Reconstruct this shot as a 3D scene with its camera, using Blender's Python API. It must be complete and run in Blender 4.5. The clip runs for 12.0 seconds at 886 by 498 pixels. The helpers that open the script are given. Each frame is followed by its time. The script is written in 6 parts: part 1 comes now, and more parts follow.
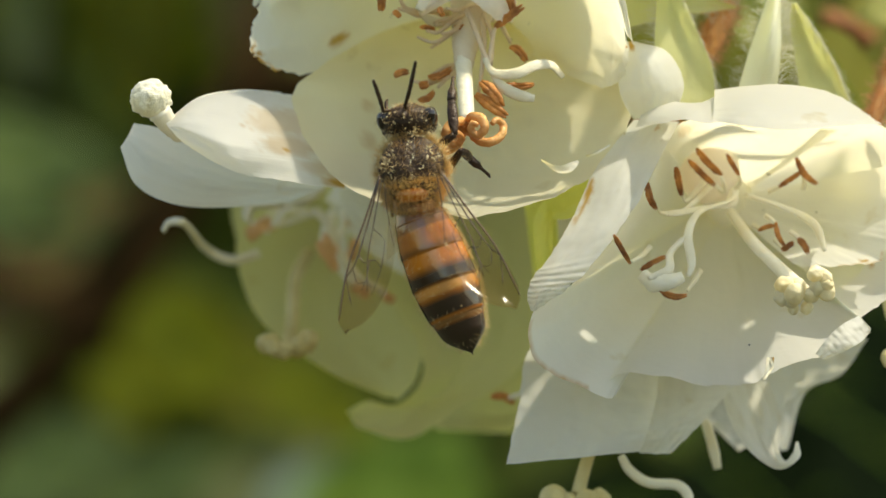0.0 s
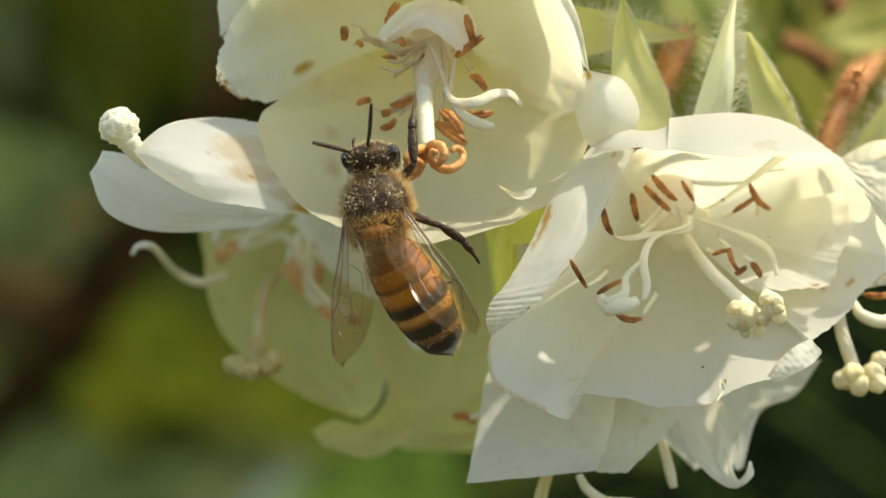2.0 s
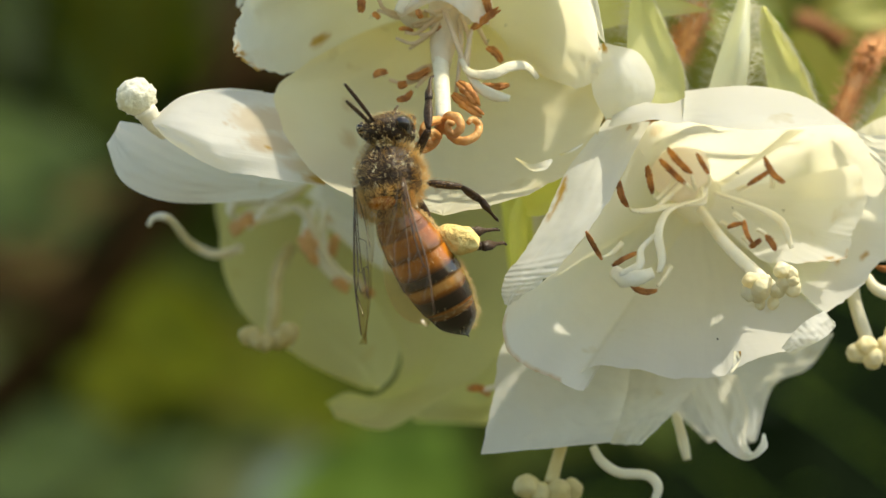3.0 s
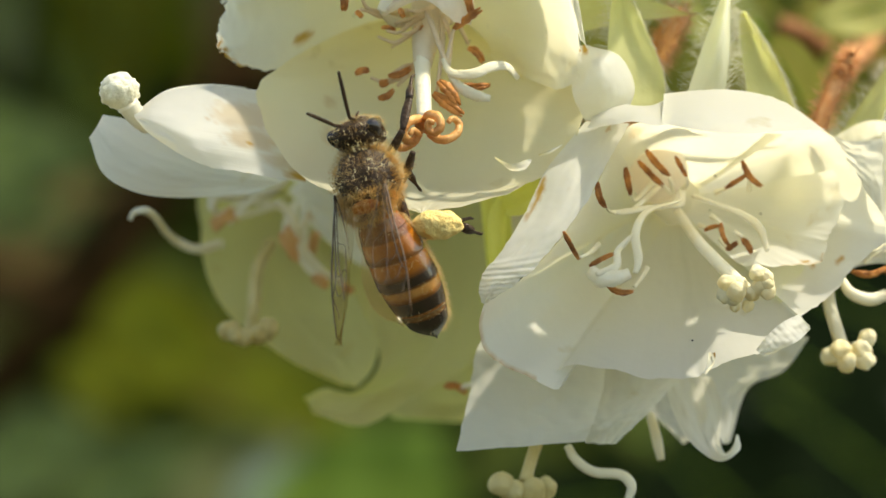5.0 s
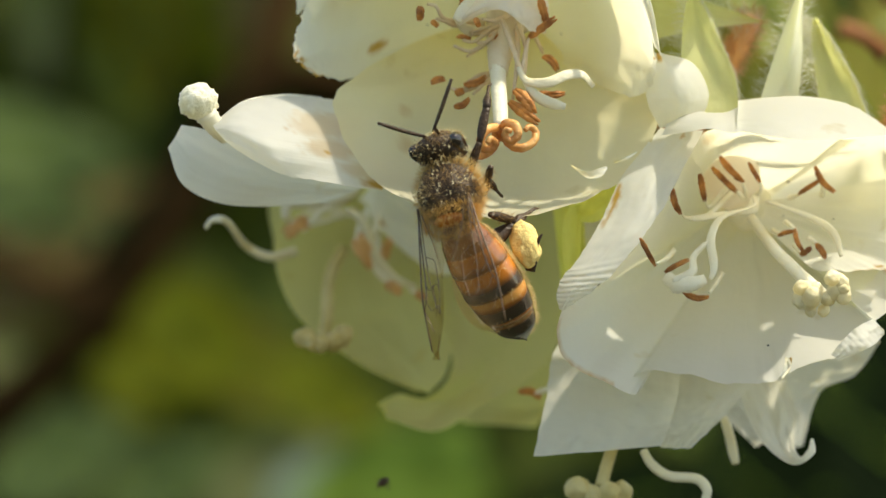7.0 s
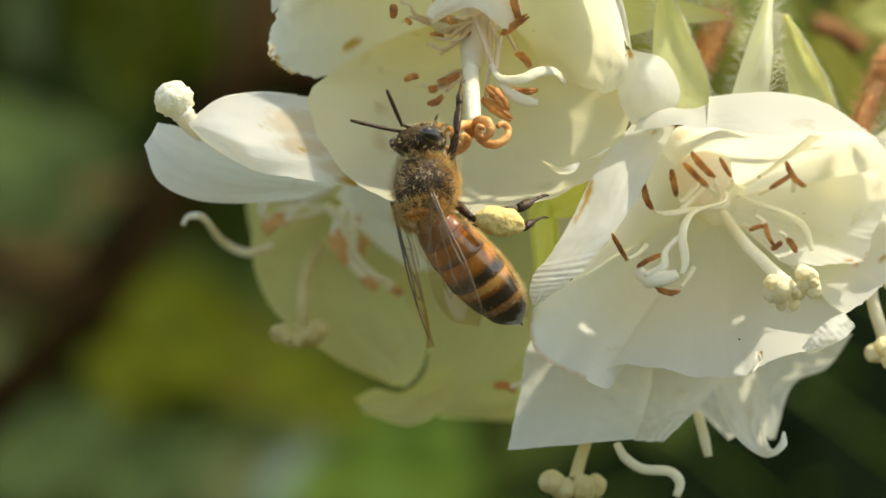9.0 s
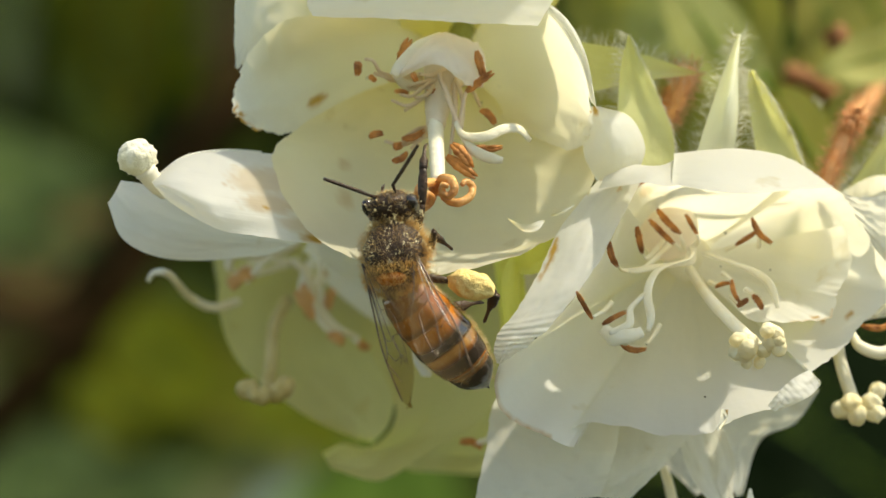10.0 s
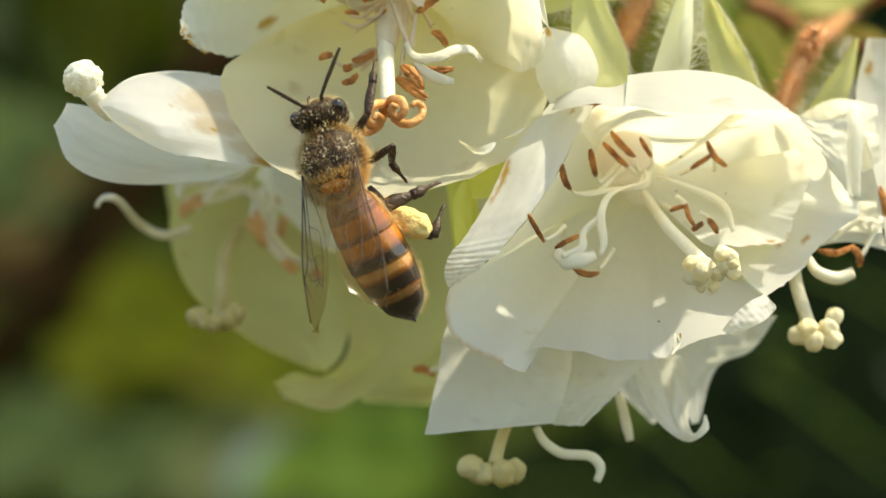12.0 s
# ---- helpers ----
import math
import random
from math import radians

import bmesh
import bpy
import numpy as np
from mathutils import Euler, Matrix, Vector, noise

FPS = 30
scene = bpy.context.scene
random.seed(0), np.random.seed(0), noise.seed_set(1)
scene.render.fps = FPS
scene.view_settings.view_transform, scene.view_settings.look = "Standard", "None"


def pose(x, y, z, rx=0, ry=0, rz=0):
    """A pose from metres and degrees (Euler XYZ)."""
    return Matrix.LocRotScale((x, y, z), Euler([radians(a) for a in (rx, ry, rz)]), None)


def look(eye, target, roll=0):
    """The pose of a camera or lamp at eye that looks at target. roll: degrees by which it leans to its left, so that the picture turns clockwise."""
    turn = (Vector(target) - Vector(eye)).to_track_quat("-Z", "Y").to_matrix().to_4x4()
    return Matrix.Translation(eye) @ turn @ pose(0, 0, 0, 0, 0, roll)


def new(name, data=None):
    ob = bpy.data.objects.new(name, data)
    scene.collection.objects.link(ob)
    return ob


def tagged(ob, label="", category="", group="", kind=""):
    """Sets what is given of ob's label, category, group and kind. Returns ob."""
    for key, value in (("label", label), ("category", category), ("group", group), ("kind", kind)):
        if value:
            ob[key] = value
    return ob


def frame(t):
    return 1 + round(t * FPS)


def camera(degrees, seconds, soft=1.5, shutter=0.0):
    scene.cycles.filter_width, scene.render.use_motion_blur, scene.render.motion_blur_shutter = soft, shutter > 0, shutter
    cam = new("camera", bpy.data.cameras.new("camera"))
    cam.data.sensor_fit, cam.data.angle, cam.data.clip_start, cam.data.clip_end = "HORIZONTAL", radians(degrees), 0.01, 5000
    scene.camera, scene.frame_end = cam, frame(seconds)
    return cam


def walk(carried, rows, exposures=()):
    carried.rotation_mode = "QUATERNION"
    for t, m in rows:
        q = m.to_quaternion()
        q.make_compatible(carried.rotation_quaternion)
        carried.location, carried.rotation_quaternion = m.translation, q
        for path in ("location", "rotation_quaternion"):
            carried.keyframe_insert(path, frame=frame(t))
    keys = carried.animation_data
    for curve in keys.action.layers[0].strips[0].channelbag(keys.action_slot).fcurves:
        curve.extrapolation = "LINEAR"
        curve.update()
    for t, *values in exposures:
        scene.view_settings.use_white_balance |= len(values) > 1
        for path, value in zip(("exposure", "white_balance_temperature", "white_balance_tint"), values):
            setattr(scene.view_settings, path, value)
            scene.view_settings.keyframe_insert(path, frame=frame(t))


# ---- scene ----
# Units below are millimetres (MM turns them into metres). The cluster is drawn on an upright sheet through the origin:
# at(u, v, d) is a point u to the right and v down on it, 35.4 units to the millimetre, pushed d millimetres away from the viewer.
MM = 0.001
SHEET, REACH = 35.4, 180.4

cam = camera(14.0, 12.0, soft=1.5)
cam.data.dof.use_dof = True
cam.data.dof.aperture_fstop = 44.0
PATH = [
    (0, -0.98, -175.74, -1.40, 0.195, -0.291, 0.19),
    (0.5, -2.40, -178.21, -0.01, 0.390, -0.034, 0.55),
    (1, -1.21, -177.62, -1.05, 0.209, -0.221, 0.10),
    (1.5, -0.94, -178.94, -0.95, 0.150, -0.187, 0.05),
    (2, 0.27, -180.02, -0.60, -0.022, -0.158, 0.16),
    (2.5, 0.04, -180.16, 0.03, 0.009, -0.004, 0.04),
    (3, -0.33, -180.60, -1.34, 0.036, -0.373, -0.06),
    (3.2, -0.29, -180.14, -1.35, 0.024, -0.382, 0.14),
    (4.8, -0.95, -181.92, -1.00, 0.100, -0.127, -0.96),
    (5, 0.23, -181.92, -1.60, -0.122, -0.317, -0.96),
    (5.5, -2.43, -180.45, -1.42, 0.276, -0.322, -0.84),
    (6, -1.86, -179.86, -0.59, 0.233, -0.217, -0.53),
    (6.5, -3.54, -182.14, -0.97, 0.442, -0.306, -0.55),
    (7, -2.40, -183.43, -1.13, 0.266, -0.363, -0.60),
    (7.2, -2.47, -183.02, -1.24, 0.260, -0.368, -0.74),
    (8.8, -1.76, -184.44, -0.01, 0.151, -0.217, -0.57),
    (9, -1.50, -185.06, -0.96, 0.132, -0.477, -0.40),
    (9.5, -1.50, -185.21, -0.15, 0.116, -0.253, -0.62),
    (10, -0.27, -184.46, 0.81, -0.040, -0.113, -0.29),
    (10.5, -1.48, -184.80, 0.33, 0.114, -0.164, -0.70),
    (11, 0.38, -183.96, -0.03, -0.109, -0.379, -0.20),
    (11.5, -0.66, -182.87, -1.37, 0.029, -0.748, -0.27),
    (12, 1.50, -181.99, -1.19, -0.267, -0.699, -0.27),
]
walk(cam, [(t, pose(x * MM, y * MM, z * MM, 90 + pitch, roll, yaw)) for t, x, y, z, yaw, pitch, roll in PATH],
     exposures=[(0.0, 0.60, 8400, 2.5), (1.0, 0.67, 8400, 2.5), (2.0, 0.63, 8400, 2.5), (3.2, 0.62, 8400, 2.5), (5.0, 0.68, 8400, 2.5), (9.0, 0.68, 8400, 2.5), (10.5, 0.60, 8400, 2.5),
                (11.0, 0.57, 8400, 2.5), (11.4, 0.60, 8400, 2.5), (12.0, 0.81, 8400, 2.5)])

# ---------------------------------------------------------------- light
SUN_TO = Vector((0.44, -0.04, 0.89)).normalized()
sun = new("sun", bpy.data.lights.new("sun", "SUN"))
sun.data.energy, sun.data.angle, sun.data.color = 3.6, radians(1.5), (1.0, 0.975, 0.94)
sun.matrix_world = look(SUN_TO * 3, (0, 0, 0))
world = bpy.data.worlds.new("sky")
scene.world = world
world.use_nodes = True
wn = world.node_tree.nodes
sky = wn.new("ShaderNodeTexSky")
sky.sky_type, sky.sun_disc = "NISHITA", False
sky.sun_elevation = math.asin(SUN_TO.z)
sky.sun_rotation = math.atan2(SUN_TO.x, SUN_TO.y)
world.node_tree.links.new(sky.outputs[0], wn["Background"].inputs[0])
wn["Background"].inputs[1].default_value = 0.185


# ---------------------------------------------------------------- materials
def shader(name, base, rough=0.5, translucent=0.0, through_colour=None, second=None, scale=400.0, bump=0.0, bump_scale=2000.0,
           metal=0.0, coat=0.0, glass=0.0, glass_tint=(1.0, 1.0, 1.0), tip_tint=None, spread=(0.35, 0.65), specular=0.5, stain_or_light=None, foot=None, veins=0.0, flecks=0.0):
    """A procedural surface: two colours mixed by noise at two scales, relief, and for thin things light passing through.
    stain and foot are colours that follow the attributes "stain" and "foot" of the mesh."""
    m = bpy.data.materials.new(name)
    m.use_nodes = True
    nt, n, link = m.node_tree, m.node_tree.nodes, m.node_tree.links.new
    p = n["Principled BSDF"]
    p.inputs["Roughness"].default_value, p.inputs["Metallic"].default_value = rough, metal
    p.inputs["Coat Weight"].default_value, p.inputs["Specular IOR Level"].default_value = coat, specular
    where = n.new("ShaderNodeTexCoord").outputs["Object"]
    grain = n.new("ShaderNodeTexNoise")
    grain.inputs["Scale"].default_value, grain.inputs["Detail"].default_value = scale, 6
    link(where, grain.inputs["Vector"])
    ramp = n.new("ShaderNodeMapRange")
    ramp.inputs["From Min"].default_value, ramp.inputs["From Max"].default_value = spread
    link(grain.outputs["Fac"], ramp.inputs["Value"])

    def mixed(fac, a, b):
        mix = n.new("ShaderNodeMix")
        mix.data_type = "RGBA"
        for value, socket in ((fac, mix.inputs[0]), (a, mix.inputs[6]), (b, mix.inputs[7])):
            if isinstance(value, bpy.types.NodeSocket):
                link(value, socket)
            else:
                socket.default_value = value if isinstance(value, float) else (*value, 1)
        return mix.outputs[2]

    def attribute(called):
        a = n.new("ShaderNodeAttribute")
        a.attribute_name = called
        return a.outputs["Fac"]

    colour = mixed(ramp.outputs[0], base, second or tuple(0.82 * c for c in base))
    if foot:
        colour = mixed(attribute("foot"), colour, foot)
    if stain_or_light:
        colour = mixed(attribute("stain_or_light"), colour, stain_or_light)
    if flecks:
        spots = n.new("ShaderNodeTexNoise")
        spots.inputs["Scale"].default_value, spots.inputs["Detail"].default_value = 420.0, 3
        link(where, spots.inputs["Vector"])
        few = n.new("ShaderNodeMapRange")
        few.inputs["From Min"].default_value, few.inputs["From Max"].default_value, few.inputs["To Max"].default_value = 0.66, 0.78, flecks
        link(spots.outputs["Fac"], few.inputs["Value"])
        colour = mixed(few.outputs[0], colour, (0.62, 0.50, 0.20))
    link(colour, p.inputs["Base Color"])
    height = None
    if bump:
        fine = n.new("ShaderNodeTexNoise")
        fine.inputs["Scale"].default_value, fine.inputs["Detail"].default_value = bump_scale, 4
        link(where, fine.inputs["Vector"])
        height = fine.outputs["Fac"]
        if veins:
            lay = n.new("ShaderNodeCombineXYZ")
            along, over = n.new("ShaderNodeMath"), n.new("ShaderNodeMath")
            along.operation = over.operation = "MULTIPLY"
            along.inputs[1].default_value, over.inputs[1].default_value = 3.0, 34.0
            link(attribute("along"), along.inputs[0]), link(attribute("across"), over.inputs[0])
            link(along.outputs[0], lay.inputs[0]), link(over.outputs[0], lay.inputs[1])
            vein = n.new("ShaderNodeTexNoise")
            vein.inputs["Scale"].default_value, vein.inputs["Detail"].default_value = 1.0, 3
            link(lay.outputs[0], vein.inputs["Vector"])
            add = n.new("ShaderNodeMath")
            add.operation = "MULTIPLY_ADD"
            add.inputs[1].default_value = veins
            link(vein.outputs["Fac"], add.inputs[0]), link(height, add.inputs[2])
            height = add.outputs[0]
        relief = n.new("ShaderNodeBump")
        relief.inputs["Strength"].default_value, relief.inputs["Distance"].default_value = bump, 0.0002
        link(height, relief.inputs["Height"]), link(relief.outputs[0], p.inputs["Normal"])
    out = p.outputs[0]
    if translucent:
        t = n.new("ShaderNodeBsdfTranslucent")
        if through_colour:
            tint = n.new("ShaderNodeMix")
            tint.data_type, tint.blend_type = "RGBA", "MULTIPLY"
            tint.inputs[0].default_value, tint.inputs[7].default_value = 1.0, (*through_colour, 1)
            link(colour, tint.inputs[6]), link(tint.outputs[2], t.inputs["Color"])
        else:
            link(colour, t.inputs["Color"])
        both = n.new("ShaderNodeMixShader")
        both.inputs[0].default_value = translucent
        link(out, both.inputs[1]), link(t.outputs[0], both.inputs[2])
        out = both.outputs[0]
    if glass:
        clear = n.new("ShaderNodeBsdfTransparent")
        clear.inputs["Color"].default_value = (*glass_tint, 1)
        if tip_tint:
            outer = n.new("ShaderNodeMapRange")
            outer.inputs["From Min"].default_value, outer.inputs["From Max"].default_value = 0.50, 0.72
            link(attribute("along"), outer.inputs["Value"])
            link(mixed(outer.outputs[0], glass_tint, tip_tint), clear.inputs["Color"])
        both = n.new("ShaderNodeMixShader")
        both.inputs[0].default_value = glass
        link(out, both.inputs[1]), link(clear.outputs[0], both.inputs[2])
        out = both.outputs[0]
    link(out, n["Material Output"].inputs["Surface"])
    return m


# foot yellow: pigment of the petal base plus painted warm light inside the flower
PETAL = shader("petal", (0.90, 0.90, 0.88), 0.50, 0.65, (1.0, 0.965, 0.83), (0.88, 0.88, 0.84), 90.0, 0.3, 1300.0,
               stain_or_light=(0.60, 0.36, 0.08), foot=(0.93, 0.85, 0.48), veins=0.5, flecks=0.5, specular=0.35)
# petal of the rear flower: shade and yellow filtered light put into its colour
PETAL_SHADED = shader("petal_shaded", (0.92, 0.85, 0.40), 0.5, 0.60, (1.0, 0.97, 0.46), (0.68, 0.66, 0.34), 90.0, 0.5, 1300.0,
                   stain_or_light=(0.62, 0.33, 0.08), foot=(0.68, 0.66, 0.38), veins=0.25, flecks=0.6)
CREAM = shader("cream", (0.88, 0.83, 0.66), 0.5, 0.25, None, (0.80, 0.72, 0.50), 500.0, 0.4, 3000.0)
# cream copy with the shade on the rear and lower styles in its colour
CREAM_SHADED = shader("cream_shaded", (0.72, 0.62, 0.32), 0.55, 0.25, None, (0.58, 0.46, 0.18), 500.0, 0.5, 3000.0)
FILAMENT = shader("filament", (0.95, 0.92, 0.82), 0.42, 0.4, None, (0.92, 0.86, 0.68), 600.0, 0.3, 2500.0)
PINKISH = shader("pinkish", (0.95, 0.91, 0.84), 0.5, 0.6, None, (0.94, 0.85, 0.74), 300.0, 0.3, 2500.0)
ANTHER = shader("anther", (0.86, 0.36, 0.085), 0.55, 0.2, None, (0.36, 0.12, 0.025), 1300.0, 0.8, 4000.0)
ANTHER_BROWN = shader("anther_brown", (0.66, 0.27, 0.07), 0.55, 0.2, None, (0.24, 0.08, 0.02), 1300.0, 0.8, 4000.0)
ANTHER_REAR = shader("anther_rear", (0.88, 0.55, 0.24), 0.6, 0.3, None, (0.62, 0.30, 0.09), 900.0, 0.6, 3000.0)
STIGMA = shader("stigma", (0.95, 0.90, 0.70), 0.6, 0.4, None, (0.88, 0.78, 0.48), 900.0, 0.5, 3500.0)
COLUMN = shader("column", (0.86, 0.76, 0.56), 0.5, 0.3, None, (0.78, 0.64, 0.42), 500.0, 0.4, 2500.0)
FILAMENT_TAN = shader("filament_tan", (0.88, 0.76, 0.55), 0.45, 0.4, None, (0.74, 0.58, 0.36), 700.0, 0.3, 2500.0)
CURL = shader("curl", (0.88, 0.50, 0.18), 0.40, 0.25, None, (0.50, 0.17, 0.035), 700.0, 0.6, 3500.0)
# the pale mask colour here paints sunlight on one sepal
SEPAL = shader("sepal", (0.88, 0.88, 0.48), 0.5, 0.6, (1, 1, 0.78), (0.80, 0.79, 0.36), 250.0, 0.4, 2500.0, stain_or_light=(0.94, 0.93, 0.80))
# yellower sepal copy: the glow of light passing through is in its colour
SEPAL_LIT_THROUGH = shader("sepal_lit_through", (0.88, 0.88, 0.30), 0.5, 0.6, (1, 1, 0.55), (0.78, 0.78, 0.22), 250.0, 0.4, 2500.0)
STALK_GREEN = shader("stalk_green", (0.30, 0.32, 0.10), 0.65, 0.1, None, (0.22, 0.22, 0.06), 400.0, 0.4, 2500.0)
STALK_FAR = shader("stalk_far", (0.34, 0.13, 0.038), 0.8, 0.0, None, (0.18, 0.07, 0.02), 300.0, 0.6, 1500.0)
STALK = shader("stalk", (0.90, 0.48, 0.22), 0.8, 0.0, None, (0.72, 0.33, 0.12), 500.0, 0.6, 2500.0)
HAIR = shader("hair", (0.95, 0.93, 0.78), 0.35, 0.5)
HAIR_RED = shader("hair_red", (0.94, 0.58, 0.32), 0.4, 0.5)
SPECK = shader("speck", (0.03, 0.02, 0.015), 0.7)
LEAF = shader("leaf", (0.175, 0.195, 0.016), 0.65, 0.45, (1.0, 1.0, 0.4), (0.086, 0.10, 0.009), 60.0, 0.3, 500.0, specular=0.04)
# leaf greens made darker or brighter: shade and sun put into the colour
LEAF_DARK_SHADE = shader("leaf_dark_shade", (0.022, 0.042, 0.016), 0.7, 0.3, (1.0, 1.0, 0.5), (0.011, 0.022, 0.009), 60.0, 0.3, 500.0, specular=0.03)
LEAF_DEEP_SHADE = shader("leaf_deep_shade", (0.008, 0.015, 0.005), 0.7, 0.2, (1.0, 1.0, 0.4), (0.0045, 0.009, 0.003), 60.0, 0.3, 500.0, specular=0.02)
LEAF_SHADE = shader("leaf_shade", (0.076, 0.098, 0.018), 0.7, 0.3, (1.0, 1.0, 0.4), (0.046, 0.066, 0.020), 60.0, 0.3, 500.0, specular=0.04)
LEAF_TEAL = shader("leaf_teal", (0.135, 0.185, 0.065), 0.65, 0.4, (1.0, 1.0, 0.5), (0.075, 0.115, 0.045), 60.0, 0.3, 500.0, specular=0.05)
LEAF_PALE = shader("leaf_pale", (0.19, 0.21, 0.09), 0.6, 0.3, None, (0.12, 0.13, 0.05), 40.0, 0.3, 500.0, specular=0.05)
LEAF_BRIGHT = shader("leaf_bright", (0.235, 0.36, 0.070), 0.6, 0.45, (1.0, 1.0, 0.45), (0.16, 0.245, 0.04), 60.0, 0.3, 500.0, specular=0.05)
LEAF_NEAR = shader("leaf_near", (0.60, 0.60, 0.24), 0.55, 0.5, (1.0, 1.0, 0.5), (0.40, 0.40, 0.12), 120.0, 0.4, 700.0, specular=0.2)
LEAF_OLIVE = shader("leaf_olive", (0.50, 0.46, 0.13), 0.6, 0.5, (1.0, 1.0, 0.4), (0.22, 0.20, 0.045), 90.0, 0.4, 600.0, specular=0.1)
LEAF_DRY = shader("leaf_dry", (0.202, 0.151, 0.065), 0.65, 0.35, None, (0.137, 0.097, 0.036), 60.0, 0.3, 500.0, specular=0.05)
LEAF_OLIVE_FAR = shader("leaf_olive_far", (0.173, 0.166, 0.022), 0.65, 0.45, (1.0, 1.0, 0.4), (0.094, 0.094, 0.013), 60.0, 0.3, 500.0, specular=0.04)
LEAF_GREY = shader("leaf_grey", (0.216, 0.288, 0.216), 0.45, 0.2, None, (0.158, 0.209, 0.144), 40.0, 0.3, 500.0, specular=0.4)
BARK = shader("bark", (0.047, 0.024, 0.008), 0.9, 0.0, None, (0.026, 0.013, 0.003), 90.0, 0.8, 400.0, specular=0.05)
SOIL = shader("soil", (0.035, 0.028, 0.014), 0.95, 0.0, None, (0.02, 0.03, 0.008), 4.0, 0.8, 60.0)


# ---------------------------------------------------------------- building helpers
def at(u, v, d=0.0):
    k = (REACH + d) / REACH / SHEET
    return Vector(((u - 784) * k, d, (441 - v) * k)) * MM


def mesh_of(name, verts, faces, material, attributes=None, smooth=True):
    me = bpy.data.meshes.new(name)
    me.from_pydata([tuple(v) for v in verts], [], faces)
    me.materials.append(material)
    if smooth:
        me.shade_smooth()
    for key, values in (attributes or {}).items():
        a = me.attributes.new(key, "FLOAT", "POINT")
        a.data.foreach_set("value", values)
    me.update()
    return me


def part(name, me, parent, label=""):
    ob = new(name, me)
    ob.parent = parent
    if parent.type == "EMPTY":
        ob.matrix_parent_inverse = Matrix.Translation(-parent.location)
    if label:
        ob["label"] = label
    return ob


def thing(name, place, label, category, group=""):
    """An empty at the thing's base, to which its parts belong. Parts are given in world places, so they are shifted back."""
    ob = new(name)
    ob.empty_display_size = 0.002
    ob.location = place
    return tagged(ob, label, category, group)


def smooth_line(points, n):
    """n + 1 points along a Catmull-Rom line through the given ones."""
    p = [Vector(q) for q in points]
    p = [2 * p[0] - p[1], *p, 2 * p[-1] - p[-2]]
    out = []
    for i in range(n + 1):
        s = i / n * (len(p) - 3)
        k = min(int(s), len(p) - 4)
        f = s - k
        a, b, c, d = p[k:k + 4]
        out.append(0.5 * (2 * b + (c - a) * f + (2 * a - 5 * b + 4 * c - d) * f * f + (3 * b - a - 3 * c + d) * f ** 3))
    return out


def ramped(points, s):
    """Value at s (0 to 1) of evenly spaced values."""
    x = s * (len(points) - 1)
    k = min(int(x), len(points) - 2)
    return points[k] + (points[k + 1] - points[k]) * (x - k)


def sheet_mesh(name, left, right, material, bulge=1.0, n=64, m=28, wave=0.12, frill=None, stains_or_light=(), foot=(1.0, 0.75), seed=0, edge=0.0, curl=0.0, brown=None):
    """A thin curved blade between two edge lines (points as at() takes them). bulge: millimetres by which its middle is pushed away from
    the viewer; wave: unevenness; frill: (from, to, count, depth) folds across it; stains: (along, across, radius); curl: the rim's lift to the viewer."""
    a = smooth_line([at(*q) for q in left], n)
    b = smooth_line([at(*q) for q in right], n)
    verts, along, across, stain_or_light, base = [], [], [], [], []
    for i in range(n + 1):
        s = i / n
        for j in range(m + 1):
            r = j / m
            p = a[i].lerp(b[i], r)
            hump = 4 * r * (1 - r)
            p.y += bulge * MM * hump * (0.35 + 0.65 * math.sin(math.pi * min(1, s * 1.05)))
            q = Vector((s * 3 + seed * 7.3, r * 3, seed * 1.7))
            p.y += wave * MM * (2.2 * noise.noise(q) + noise.noise(q * 3.1) + 0.28 * noise.noise(q * 8.3) + 0.1 * noise.noise(Vector((s * 3, r * 20, seed))))
            lift = max(0.0, (abs(2 * r - 1) - 0.8) / 0.2)
            p.y -= curl * MM * lift * lift * math.sin(math.pi * s)
            rim = min(s * 1.5, 1) * edge * MM
            if rim:
                torn = abs(2 * r - 1)
                p.x += rim * (noise.noise(Vector((s * 18, r * 5, seed + 3.0))) * torn + 0.5 * noise.noise(Vector((s * 55, r * 16, seed + 4.0))) * torn ** 6)
                p.z += rim * (noise.noise(Vector((s * 18, r * 5, seed + 9.0))) * max(torn, s ** 4) + 0.5 * noise.noise(Vector((s * 55, r * 16, seed + 8.0))) * max(torn ** 6, s ** 12))
            if frill and frill[0] < s < frill[1]:
                f = (s - frill[0]) / (frill[1] - frill[0])
                p.y -= frill[3] * MM * math.sin(f * math.pi) ** 0.5 * abs(math.sin(f * math.pi * frill[2] + 1.2 * r)) ** 0.6
            verts.append(p)
            along.append(s), across.append(r)
            worn = 0.0
            for x, y, size, *faint in stains_or_light:
                near = 1 - (((s - x) ** 2 + (r - y) ** 2) ** 0.5 + 0.35 * size * noise.noise(Vector((s * 40, r * 40, seed)))) / size
                worn = max(worn, min(1, near * 2.2) * (faint[0] if faint else 1.0))
            if brown and brown[1] < s < brown[2] and abs(r - brown[0]) < 0.06 + 0.05 * noise.noise(Vector((s * 25, seed, 0))):
                worn = max(worn, 0.5 + 0.5 * noise.noise(Vector((s * 60, r * 30, seed))))
            stain_or_light.append(max(0.0, worn))
            base.append(foot[0] * max(0.0, 1 - s / foot[1]) ** 1.3)
    w = m + 1
    faces = [(i * w + j, i * w + j + 1, (i + 1) * w + j + 1, (i + 1) * w + j) for i in range(n) for j in range(m)]
    return mesh_of(name, verts, faces, material, {"along": along, "across": across, "stain_or_light": stain_or_light, "foot": base})


